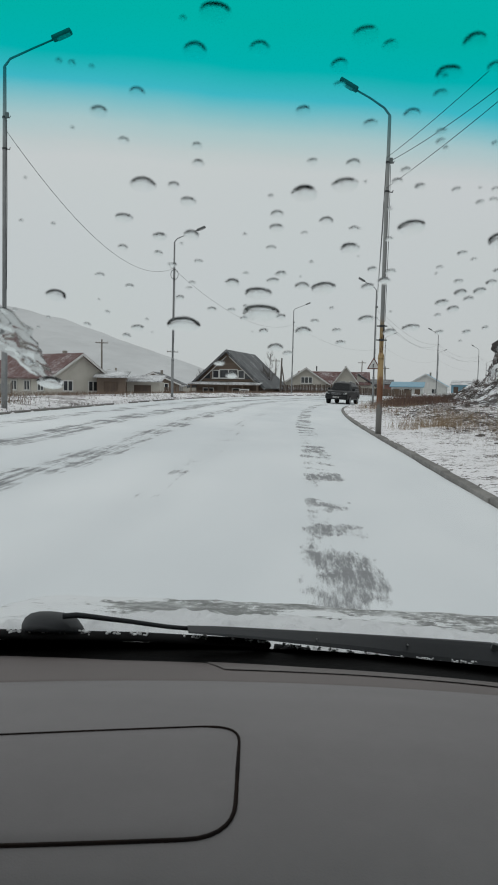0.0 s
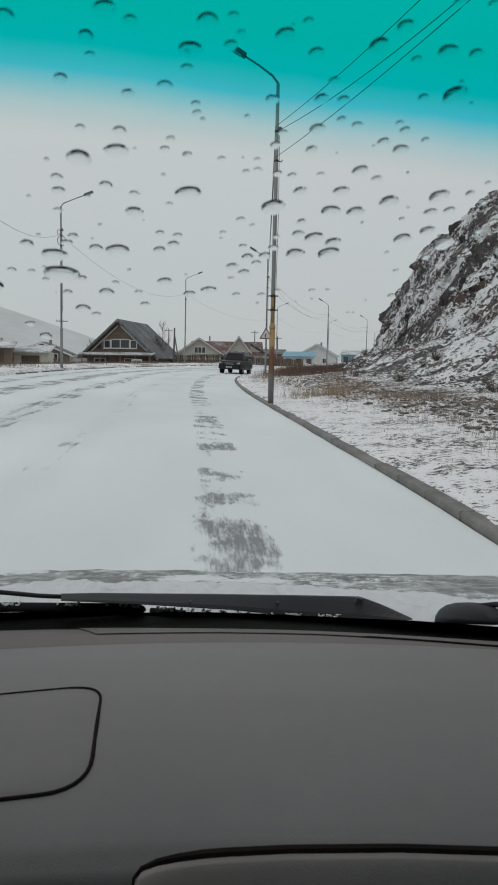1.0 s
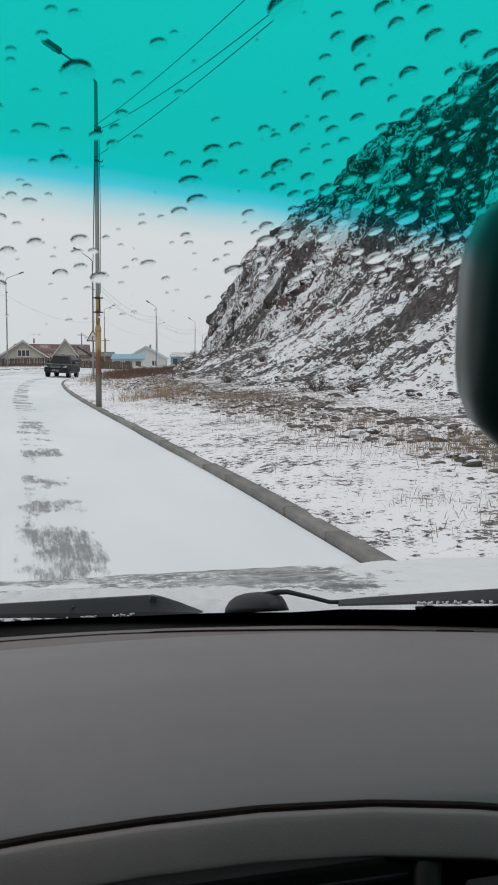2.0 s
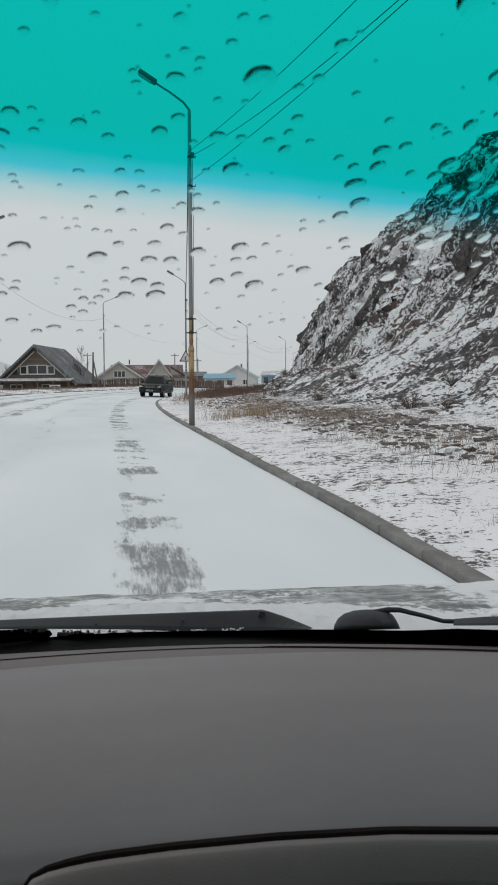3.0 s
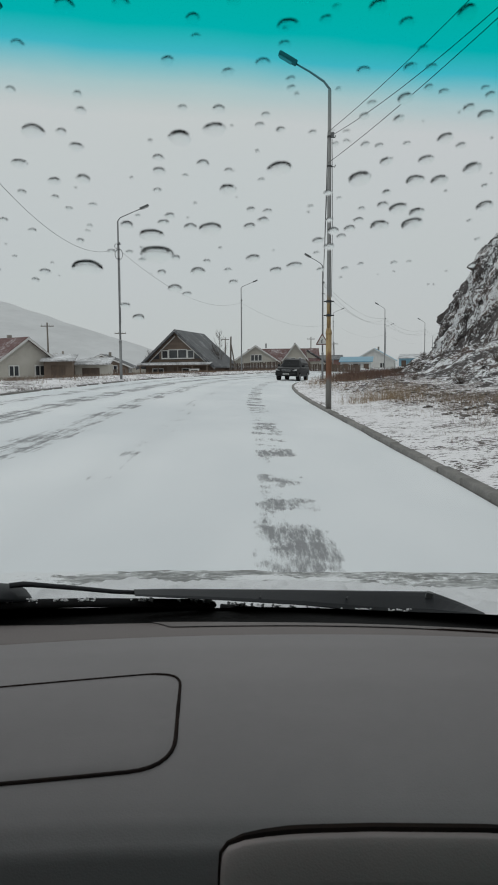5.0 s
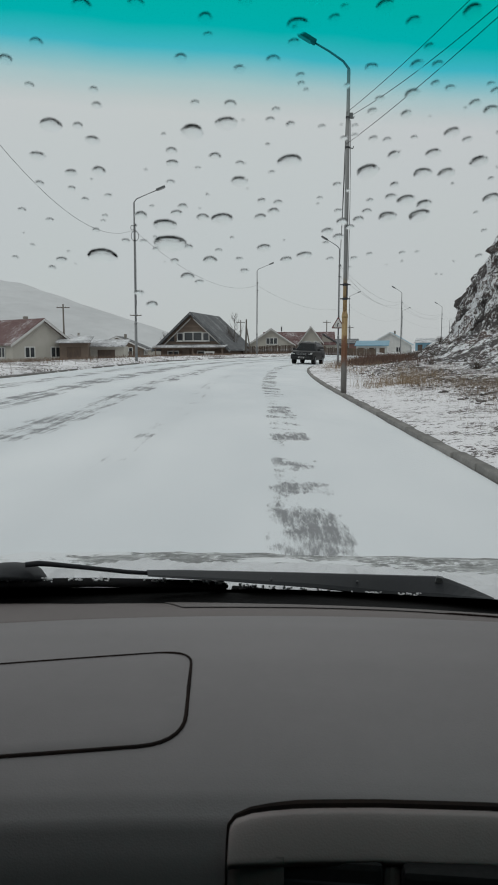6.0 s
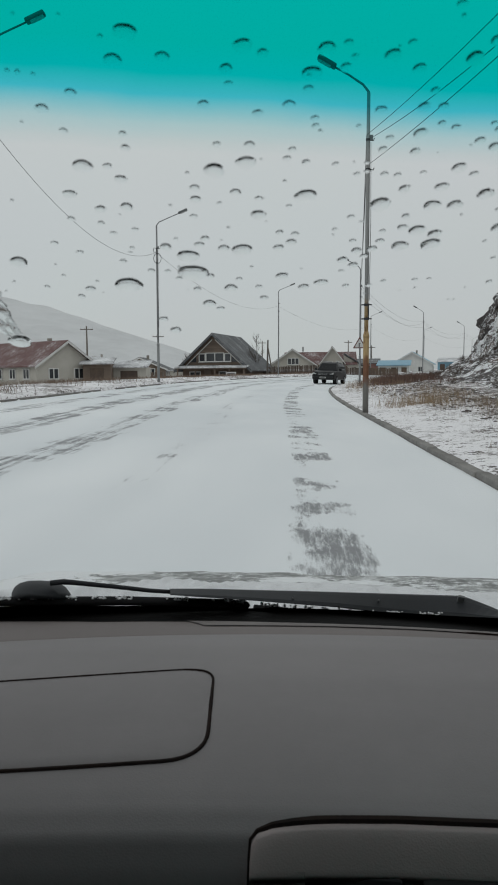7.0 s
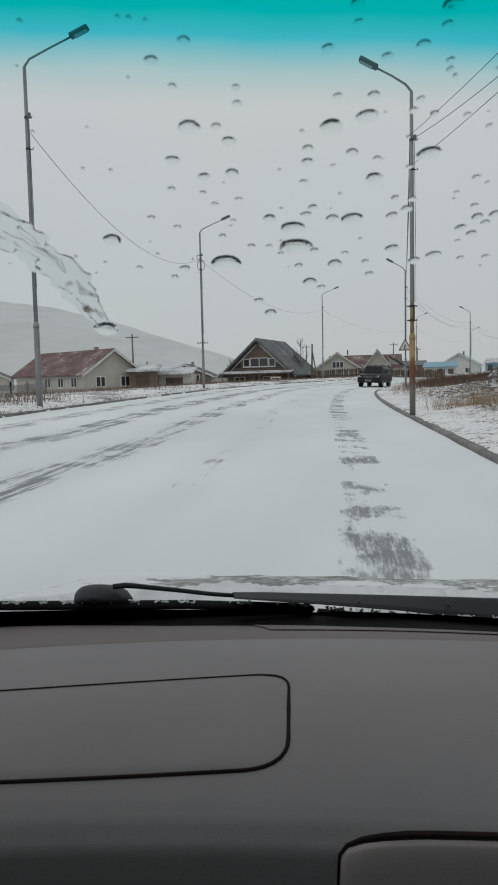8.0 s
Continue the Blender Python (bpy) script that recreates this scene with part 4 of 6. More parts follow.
# outer skin: sides, nose, roof and wheels
M_SILVER = plain("silver_car_paint", (0.34, 0.35, 0.355), (0.29, 0.30, 0.305), 1.2, 0.3, 0.5, 40, 0.03, 0.002, 0.5, 0.5)
part("roof_skin", boxed((0.30, -1.18, EYE + 0.275), (1.74, 2.30, 0.03), None, 0.012), M_SILVER, car, "silver roof skin")
part("front_bumper", boxed((0.31, 1.93, 0.46), (1.80, 0.28, 0.44), None, 0.09), M_SILVER, car)
part("nose", boxed((0.31, 1.82, 0.60), (1.50, 0.20, 0.20), None, 0.04), M_BLACK, car, "black radiator grille")
for side, x in ((-1, -0.70), (1, 1.32)):
    for y in (-0.30, -1.35):
        d = part("outer_door", boxed((x, y, 0.68), (0.05, 1.02, 0.66), None, 0.02), M_SILVER, car)
        part("door_handle", boxed((x + side * 0.035, y - 0.32, 0.86), (0.03, 0.18, 0.03), None, 0.01), M_BLACK, d)
    part("front_wing", boxed((x - side * 0.02, 1.02, 0.58), (0.10, 1.55, 0.44), None, 0.04), M_SILVER, car)
    part("rear_wing", boxed((x - side * 0.02, -2.10, 0.74), (0.10, 0.46, 0.50), None, 0.04), M_SILVER, car)
    part("headlamp", boxed((x - side * 0.24, 1.80, 0.60), (0.40, 0.16, 0.16), None, 0.05), M_LAMP_GLASS, car)
    for y in (1.30, -1.60):
        w = part("wheel", tubed([(x - side * 0.20, y, 0.30), (x - side * 0.17, y, 0.30), (x, y, 0.30), (x + side * 0.02, y, 0.30)], [0.27, 0.30, 0.30, 0.27], 24), M_RUBBER, car, "black tyre", True)
        part("rim", tubed([(x, y, 0.30), (x + side * 0.03, y, 0.30)], [0.19, 0.18], 16), M_POST, w)

# ---- rain on the screen ----
def drop_mesh(seed):
    rng = random.Random(seed)
    bm = bmesh.new()
    seg, prof = 36, [(r, 0.34 * (1 - r * r)) for r in (1.0, 0.96, 0.90, 0.82, 0.72, 0.60, 0.46, 0.30, 0.14)]
    k1, k2, k3 = rng.uniform(0, 6), rng.uniform(0, 6), rng.uniform(0, 6)
    rings = []
    for r, h in prof:
        ring = []
        for i in range(seg):
            a = 2 * math.pi * i / seg
            w = 1 + (0.04 * math.sin(2 * a + k1) + 0.03 * math.sin(3 * a + k2) + 0.01 * math.sin(5 * a + k3))
            x, y = math.cos(a) * r * w * 0.5, math.sin(a) * r * w * 0.5
            ring.append(bm.verts.new((x, y - 0.10 * (1 - r), h * 0.5)))
        rings.append(ring)
    for a, b in zip(rings, rings[1:]):
        for i in range(seg):
            bm.faces.new((a[i], a[(i + 1) % seg], b[(i + 1) % seg], b[i]))
    bm.faces.new(rings[-1])
    back = bm.faces.new(rings[0][::-1])
    bmesh.ops.recalc_face_normals(bm, faces=bm.faces)
    for f in bm.faces:
        f.smooth = f is not back
    for e in back.edges:
        e.smooth = False
    me = bpy.data.meshes.new("water_drop")
    bm.to_mesh(me)
    bm.free()
    me.materials.append(M_WATER)
    return me


DROPS = [drop_mesh(k) for k in range(6)]
def put_drop(u, v, w, i, flat=1.0, tall=1.0, turn=0.0):
    """A drop w millimetres wide at (u, v) millimetres on the screen."""
    c = G_ORIGIN + G_RIGHT * (u / 1000) + G_UP * (v / 1000) + G_OUT * 0.0006
    m = Matrix.Translation(c) @ Matrix((G_RIGHT, G_UP, G_OUT)).transposed().to_4x4() @ pose(0, 0, 0, 0, 0, turn)
    s = w / 1000
    ob = new("water_drop", DROPS[i % len(DROPS)])
    ob.matrix_world = m @ Matrix.Diagonal((s, s * tall, s * flat, 1))
    size = "large" if w > 5.5 else "small" if w < 2.6 else "round"
    return tagged(ob, size + " clear raindrop clinging to the windscreen", "water drop", "raindrops on the windscreen")


BAND_0 = ((-94, 26, 4.2), (-98, 34, 3.4), (-76, 41, 2.9), (-80, 45, 4.4), (-60, 48, 2.8), (-126, 50, 2.4), (-84, 54, 2.7), (-46, 55, 3.6), (-122, 55, 3.6), (-72, 55, 4.3), (-62, 55, 2.3), (-137, 56, 2.0), (20, 57, 2.4), (-40, 58, 4.7), (26, 58, 1.6), (-108, 59, 9.1), (31, 60, 1.6), (-69, 60, 2.3), (-79, 62, 2.7), (-54, 62, 4.2), (39, 62, 2.0), (43, 64, 2.0), (-85, 66, 9.7), (-30, 68, 3.4), (-108, 71, 2.3), (-34, 71, 3.4), (-143, 72, 5.6), (-27, 73, 2.6), (-86, 75, 6.8), (-30, 76, 3.3))
BAND_1 = ((-25, 77, 3.3), (-56, 78, 3.3), (-68, 78, 6.5), (-74, 78, 3.6), (-16, 79, 5.2), (-93, 79, 3.7), (24, 79, 2.6), (-82, 80, 3.2), (-6, 80, 6.3), (-52, 81, 3.2), (-32, 81, 2.2), (-23, 81, 2.9), (35, 83, 1.9), (-80, 83, 2.8), (-6, 85, 4.4), (-51, 85, 2.5), (-109, 86, 2.1), (-23, 86, 2.1), (50, 87, 3.0), (-12, 87, 5.0), (27, 87, 5.9), (14, 88, 4.7), (-17, 88, 3.2), (-112, 91, 2.1), (35, 92, 2.2), (20, 92, 4.0), (85, 92, 4.5), (-83, 94, 2.3), (-63, 95, 4.4), (73, 95, 6.7))
BAND_2 = ((100, 95, 4.5), (42, 96, 4.7), (-111, 98, 3.4), (-3, 99, 4.5), (-10, 99, 4.8), (-103, 99, 3.7), (88, 100, 4.0), (18, 100, 3.5), (-26, 100, 6.1), (23, 101, 3.1), (-82, 102, 3.2), (-63, 102, 2.3), (80, 102, 3.5), (-49, 104, 6.2), (132, 104, 4.6), (5, 104, 4.8), (-119, 105, 4.0), (-70, 105, 3.2), (-20, 106, 3.3), (-9, 107, 4.0), (18, 107, 5.1), (-82, 107, 2.8), (53, 108, 2.8), (26, 108, 2.4), (157, 109, 7.1), (123, 109, 8.9), (140, 110, 6.2), (114, 110, 5.2), (-103, 111, 3.5), (51, 112, 3.4))
BAND_3 = ((-27, 112, 2.3), (-1, 112, 2.6), (-35, 112, 1.9), (79, 113, 6.4), (130, 113, 6.0), (-76, 115, 5.8), (-6, 115, 4.2), (-106, 116, 2.5), (36, 116, 2.3), (-113, 117, 5.4), (-50, 117, 2.2), (98, 117, 5.3), (84, 117, 5.6), (-67, 118, 5.5), (142, 119, 4.8), (41, 120, 2.0), (76, 120, 4.4), (35, 120, 1.9), (-20, 121, 2.8), (147, 122, 4.8), (115, 122, 5.3), (-100, 123, 2.5), (2, 123, 3.8), (-66, 124, 3.0), (46, 124, 4.8), (-75, 124, 2.1), (101, 125, 4.5), (-3, 125, 2.8), (-28, 126, 2.1), (7, 126, 1.9))
BAND_4 = ((89, 127, 4.4), (134, 127, 3.5), (-20, 128, 3.6), (-100, 128, 2.1), (82, 129, 3.6), (1, 129, 2.4), (-37, 130, 1.5), (50, 130, 5.4), (96, 130, 3.3), (123, 131, 7.5), (-1, 131, 1.8), (-15, 131, 2.1), (137, 132, 5.7), (-49, 133, 2.0), (-64, 135, 2.8), (103, 135, 5.4), (-32, 136, 2.9), (-16, 137, 2.6), (-21, 137, 3.2), (46, 138, 6.1), (-78, 138, 2.8), (-56, 138, 3.1), (2, 139, 2.3), (89, 140, 5.2), (120, 141, 4.7), (108, 141, 3.5), (9, 141, 5.2), (-111, 142, 2.8), (130, 144, 5.4), (43, 144, 3.2))
BAND_5 = ((50, 145, 4.5), (94, 145, 4.8), (101, 147, 5.1), (71, 148, 5.9), (-51, 148, 4.6), (111, 148, 5.9), (-72, 149, 3.1), (49, 151, 4.7), (-41, 152, 1.9), (-99, 152, 4.0), (3, 152, 4.1), (-12, 152, 4.1), (-32, 153, 4.0), (120, 153, 4.8), (55, 153, 3.7), (-48, 155, 3.9), (104, 155, 4.3), (-43, 156, 2.3), (-28, 156, 2.1), (-68, 156, 4.3), (-8, 157, 3.4), (65, 158, 2.8), (-95, 160, 5.1), (70, 162, 4.0), (101, 162, 3.9), (80, 163, 3.4), (121, 163, 4.6), (1, 163, 2.3), (109, 164, 4.9), (94, 166, 3.5))
BAND_6 = ((76, 166, 2.7), (-19, 166, 2.5), (-69, 168, 2.4), (20, 169, 2.8), (-10, 169, 4.2), (-20, 169, 2.2), (-5, 171, 2.2), (108, 171, 4.4), (99, 172, 4.0), (10, 172, 7.5), (-5, 174, 2.4), (92, 176, 3.0), (69, 178, 4.0), (107, 179, 4.0), (27, 182, 3.9), (68, 185, 3.0), (92, 185, 4.9), (76, 191, 6.0), (53, 198, 7.8))

k = 0
for band in (BAND_0, BAND_1, BAND_2, BAND_3, BAND_4, BAND_5, BAND_6):
    for u, v, w in band:
        put_drop(u, v - 0.30 * w, w * 1.06, k, random.uniform(0.92, 1.25), random.uniform(0.90, 1.08), random.uniform(-6, 6) - 0.08 * max(0.0, u))
        k += 1

small = []
# smaller drops between them, thicker high up and towards the middle of the car
taken = [d for band in (BAND_0, BAND_1, BAND_2, BAND_3, BAND_4, BAND_5, BAND_6) for d in band]
for n, u0, u1, v0, v1, w0, w1 in ((60, -120, 66, 125, 206, 1.9, 3.6), (46, -130, 80, 52, 125, 1.5, 2.7), (120, 66, 175, 92, 206, 2.6, 5.4)):
    tries = 0
    while n and tries < 4000:
        tries += 1
        u, v, w = random.uniform(u0, u1), random.uniform(v0, v1), random.uniform(w0, w1)
        if any((u - a) ** 2 + (v - b) ** 2 < (0.62 * (w + c)) ** 2 for a, b, c in taken):
            continue
        taken.append((u, v, w))
        small.append(put_drop(u, v, w, n, random.uniform(0.92, 1.25), random.uniform(0.90, 1.08), random.uniform(-6, 6) - 0.08 * max(0.0, u)))
        n -= 1

# the smallest of these are joined into one sheet of drizzle
small.sort(key=lambda ob: ob.scale.x)
sp, sf, sm = [], [], []
for ob in small[:-92]:
    n = len(sp)
    sp += [ob.matrix_world @ v.co for v in ob.data.vertices]
    for f in ob.data.polygons:
        if f.use_smooth:
            sf.append([n + i for i in f.vertices][::-1])
        else:
            sf.append(list(range(len(sp), len(sp) + len(f.vertices)))[::-1])
            sp += [sp[n + i] for i in f.vertices]
        sm.append(f.use_smooth)
    bpy.data.objects.remove(ob)
drizzle = bpy.data.meshes.new("drizzle")
drizzle.from_pydata(sp, [], sf)
drizzle.polygons.foreach_set("use_smooth", sm)
drizzle.materials.append(M_WATER)
tagged(new("drizzle", drizzle), "many tiny raindrops between the larger ones on the windscreen", "water", kind="stuff")

put_drop(-157, 17, 9.5, 2, 0.9, 1.0, 4)

# run-together water where the wiper stopped
def water_film(path, width, lift, seed):
    """A thin, lumpy film of water on the screen along a path in millimetres."""
    bm = bmesh.new()
    nu, nv = 70, 22
    top, low = [], []
    for i in range(nu + 1):
        s = i / nu
        u0, v0 = along([(k, p[0]) for k, p in path], s), along([(k, p[1]) for k, p in path], s)
        half = along(width, s) * (1 + 0.45 * wob(s * 9, seed, 0, 1.0, 3))
        rows_top, rows_low = [], []
        for j in range(nv + 1):
            w = 2 * j / nv - 1
            u = u0 + half * w + 1.2 * wob(s * 7, w * 2, seed + 4, 1.0, 2)
            v = v0 + half * 0.35 * w + 1.5 * wob(s * 11, w * 2, seed + 8, 1.0, 2)
            edge = max(0.0, (1 - w * w)) ** 0.7 * min(1.0, s * 12, (1 - s) * 12)
            lump = max(0.08, 0.42 + 0.75 * wob(s * 7, w * 1.3, seed + 2, 1.0, 2))
            base = G_ORIGIN + G_RIGHT * (u / 1000) + G_UP * (v / 1000)
            rows_top.append(bm.verts.new(base + G_OUT * (0.00051 + lift * edge * lump)))
            rows_low.append(bm.verts.new(base + G_OUT * 0.0005))
        top.append(rows_top)
        low.append(rows_low)
    for i in range(nu):
        for j in range(nv):
            bm.faces.new((top[i][j], top[i + 1][j], top[i + 1][j + 1], top[i][j + 1])).smooth = True
            bm.faces.new((low[i][j], low[i][j + 1], low[i + 1][j + 1], low[i + 1][j]))
    for i in range(nu):
        bm.faces.new((low[i][0], low[i + 1][0], top[i + 1][0], top[i][0]))
        bm.faces.new((top[i][nv], top[i + 1][nv], low[i + 1][nv], low[i][nv]))
    for j in range(nv):
        bm.faces.new((top[0][j], top[0][j + 1], low[0][j + 1], low[0][j]))
        bm.faces.new((low[nu][j], low[nu][j + 1], top[nu][j + 1], top[nu][j]))
    bmesh.ops.recalc_face_normals(bm, faces=bm.faces)
    for e in bm.edges:
        e.smooth = len(e.link_faces) == 2 and e.link_faces[0].smooth and e.link_faces[1].smooth
    return bm


film_bm = water_film(((0, (-186, 104)), (0.3, (-176, 80)), (0.6, (-163, 54)), (1, (-158, 22))), ((0, 7), (0.4, 8), (0.8, 6), (1, 3)), 0.0006, 1.0)
tagged(link("water_streak", film_bm, M_WATER), "run-together streak of water at the wiper's edge", "water", kind="stuff")

specks = bmesh.new()
for k in range(160):
    u, v = random.uniform(-185, 165), random.uniform(40, 205)
    w = random.uniform(0.0006, 0.0014)
    c = G_ORIGIN + G_RIGHT * (u / 1000) + G_UP * (v / 1000) + G_OUT * 0.0004
    m = Matrix.Translation(c) @ Matrix((G_RIGHT, G_UP, G_OUT)).transposed().to_4x4() @ Matrix.Diagonal((w, w, w * 0.5, 1))
    bmesh.ops.create_icosphere(specks, subdivisions=1, radius=0.5, matrix=m)
for f in specks.faces:
    f.smooth = True
tagged(link("water_specks", specks, M_WATER), "fine specks of rain over the windscreen", "water", kind="stuff")

# ---- posts and cables ----
def post_z(x, y):
    return verge_z(x, y) - 0.05


def lamp_post(x, y, height, arm_to, rusty, label, lean=0.0, arm_up=0.8, step=0.245):
    """Two-step steel column with an outreach arm along arm_to (dx, dy) and a lantern."""
    p = thing("street_lamp", label, "street lamp", pose(x, y, post_z(x, y), 0, lean, 0), "street lamps along the road")
    r0 = 0.086
    hs = height * step
    low = M_POST_RUST if rusty else M_POST
    part("lower_shaft", tubed([(0, 0, -0.3), (0, 0, hs)], [r0, r0 * 0.97], 14), low, p, "rust-stained lower shaft" if rusty else "", True)
    part("collar", tubed([(0, 0, hs - 0.02), (0, 0, hs + 0.05), (0, 0, hs + 0.16)], [r0 * 1.06, r0 * 1.03, 0.062], 14), low, p, "", True)
    part("upper_shaft", tubed([(0, 0, hs + 0.1), (0, 0, height * 0.75), (0, 0, height)], [0.062, 0.058, 0.048], 12), M_POST_RUST if rusty else M_POST, p, "", True)
    d = Vector((arm_to[0], arm_to[1], 0))
    n = d.normalized()
    pts = [Vector((0, 0, height - 0.35)), Vector((0, 0, height + 0.02)), n * 0.16 + Vector((0, 0, height + 0.22)), d * 0.55 + Vector((0, 0, height + 0.22 + arm_up * 0.45)), d + Vector((0, 0, height + 0.15 + arm_up))]
    part("arm", tubed(pts, [0.045, 0.038, 0.032, 0.028, 0.026], 10), M_POST, p, "", True)
    tilt = math.degrees(math.atan2(arm_up * 0.5, d.length * 0.5))
    hm = Matrix.Translation(d + Vector((0, 0, height + 0.16 + arm_up))) @ pose(0, 0, 0, 0, 0, math.degrees(math.atan2(n.y, n.x))) @ pose(0, 0, 0, 0, -tilt, 0)
    head = boxed((0.20, 0, 0.01), (0.58, 0.24, 0.13), hm, 0.045)
    h = part("lantern", head, M_LAMP, p, "dark grey lantern", True)
    part("lens", boxed((0.24, 0, -0.055), (0.40, 0.18, 0.05), hm, 0.02), M_LAMP_GLASS, h)
    for z in (height * 0.765, height * 0.855):
        b = part("band", tubed([(0, 0, z), (0, 0, z + 0.05)], 0.068, 12), M_CABLE, p)
        part("hook", tubed([(0.06, 0, z + 0.02), (0.15, 0, z), (0.17, 0, z + 0.06)], 0.014, 6), M_CABLE, b)
    part("insulator", boxed((0.09, -0.03, height * 0.862), (0.09, 0.08, 0.16), None, 0.02), M_LAMP, p)
    part("drop_wire", tubed([(0.075, -0.02, height * 0.85), (0.095, -0.03, height * 0.6), (0.075, -0.02, height * 0.36)], 0.008, 5), M_CABLE, p)
    if rusty:
        for z in (2.72, 3.12):
            b = part("clamp", boxed((0, 0, z), (0.15, 0.15, 0.07), None, 0.02), M_CABLE, p, "black steel clamp")
            part("clamp_bolt", tubed([(-0.15, -0.03, z), (0.15, -0.03, z)], 0.018, 8), M_CABLE, b)
        part("clamp_strap", boxed((0.055, -0.055, 2.92), (0.035, 0.035, 0.40), None, 0.008), M_CABLE, p)
    return p


def cable(a, b, sag, r=0.0075, label="thin black cable sagging between street lamps"):
    a, b = Vector(a), Vector(b)
    n = 28
    pts = [a.lerp(b, k / n) - Vector((0, 0, 4 * sag * (k / n) * (1 - k / n))) for k in range(n + 1)]
    return tagged(link("power_cable", tubed(pts, r, 6), M_CABLE, None, "", True), label, "cable", "cables over the road")


RIGHT_POSTS = ((8.2, -11.0, 0), (0.36, 22.4, 1), (0.55, 61.0, 0), (9.8, 110.0, 0), (21.0, 150.0, 0), (36.0, 196.0, 0))
LEFT_POSTS = ((-10.35, 20.7), (-12.0, 46.4), (-8.6, 89.0), (3.1, 135.0), (17.0, 188.0), (36, 240))
for x, y, rusty in RIGHT_POSTS:
    lamp_post(x, y, 9.0, (-1.0, -0.1), rusty, "tall steel street lamp with a rusty foot behind the kerb" if rusty else "tall grey steel street lamp behind the kerb", 0.35, 0.58)
far_side = [lamp_post(x, y, 9.6, (1.45, 0.1), 0, "grey steel street lamp on the snowy far verge", 0.4, 0.6) for x, y in LEFT_POSTS]
# spare cable wound into two loose coils on the second of them
for cx, cz, cr in ((0.06, 7.62, 0.30), (-0.09, 8.12, 0.13)):
    ring = [(cx + cr * math.sin(k * math.pi / 12) * (0.78 + 0.012 * (k // 24)), -0.09 - 0.0012 * k, cz + cr * math.cos(k * math.pi / 12) * (1 + 0.03 * (k // 24))) for k in range(60)]
    part("cable_coil", tubed(ring, 0.011, 6), M_CABLE, far_side[1], "loose coil of black cable", True)


def hang(post, h):
    return (post[0], post[1], post_z(post[0], post[1]) + h)


for a, b in zip(RIGHT_POSTS, RIGHT_POSTS[1:]):
    cable(hang(a, 7.85), hang(b, 7.85), 1.0)
    cable(hang(a, 7.70), hang(b, 7.70), 1.45)
    cable(hang(a, 7.00), hang(b, 7.00), 0.8)
for a, b in zip(LEFT_POSTS, LEFT_POSTS[1:]):
    cable(hang(a, 8.0), hang(b, 8.0), 1.5)

# ---- houses ----
M_PLANK = planks_material("weathered_planks", (0.15, 0.105, 0.075), (0.075, 0.055, 0.045))
M_PLANK_TAN = planks_material("tan_boards", (0.20, 0.15, 0.115), (0.125, 0.098, 0.078), "X", 5.0)
M_SLATE = snow_over("dark_sheet_roof", (0.085, 0.09, 0.095), (0.14, 0.145, 0.15), 0.31, 1.2, 0.0, (1, 1, 1), None, 6.0)
M_ROOF_SNOWY = snow_over("roof_dusted_with_snow", (0.12, 0.12, 0.125), (0.19, 0.19, 0.195), 0.47, 1.2, 0.0, (1, 1, 1), None, 6.0)
M_RED_ROOF = snow_over("dusted_maroon_roof", (0.125, 0.064, 0.060), (0.165, 0.100, 0.096), 0.33, 1.2, 0.0, (1, 1, 1), None, 6.0)
M_WHITE = plain("white_painted_wood", (0.70, 0.70, 0.68), (0.55, 0.55, 0.53), 1.5, 0.7)
M_CREAM = plain("cream_plaster", (0.52, 0.50, 0.45), (0.42, 0.40, 0.35), 0.6, 0.9, 0, 12, 0.3)
# blue greyed in its base colour to stand for haze at distance
M_HAZED_BLUE = plain("hazed_blue_sheet", (0.15, 0.32, 0.43), (0.20, 0.38, 0.48), 0.7, 0.5)
M_PINK = plain("faded_brick_wall", (0.34, 0.20, 0.17), (0.28, 0.15, 0.13), 0.8, 0.9)
M_DARKGLASS = plain("dark_window_glass", (0.03, 0.035, 0.04), (0.05, 0.055, 0.06), 0.8, 0.08, 0, 8, 0.02, 0.01, 0.6)
M_BARK = plain("bare_bark", (0.13, 0.11, 0.095), (0.07, 0.06, 0.055), 3, 0.9)
M_POLE_WOOD = planks_material("weathered_pole", (0.17, 0.15, 0.13), (0.10, 0.09, 0.08))
M_INK = plain("dark_print", (0.05, 0.05, 0.06), None, 4, 0.7)


def window(parent, x, z, w, h, y, panes, name="window"):
    """A framed window in the wall plane y, facing -y."""
    f = bmesh.new()
    t = 0.11
    box(f, (x, y - 0.03, z + h / 2 - t / 2), (w, 0.10, t))
    box(f, (x, y - 0.03, z - h / 2 + t / 2), (w, 0.10, t))
    for k in range(panes + 1):
        box(f, (x - w / 2 + t / 2 + (w - t) * k / panes, y - 0.028, z), (t, 0.09, h - 2 * t + 0.01))
    ob = part(name, f, M_WHITE, parent, "white-framed window")
    for k in range(panes):
        pw = (w - t) / panes
        part("pane", boxed((x - w / 2 + t / 2 + pw * (k + 0.5), y - 0.005, z), (pw - t + 0.02, 0.03, h - 2 * t + 0.02)), M_DARKGLASS, ob)
    part("sill", boxed((x, y - 0.08, z - h / 2 - 0.03), (w + 0.12, 0.20, 0.05)), M_WHITE, ob)
    return ob


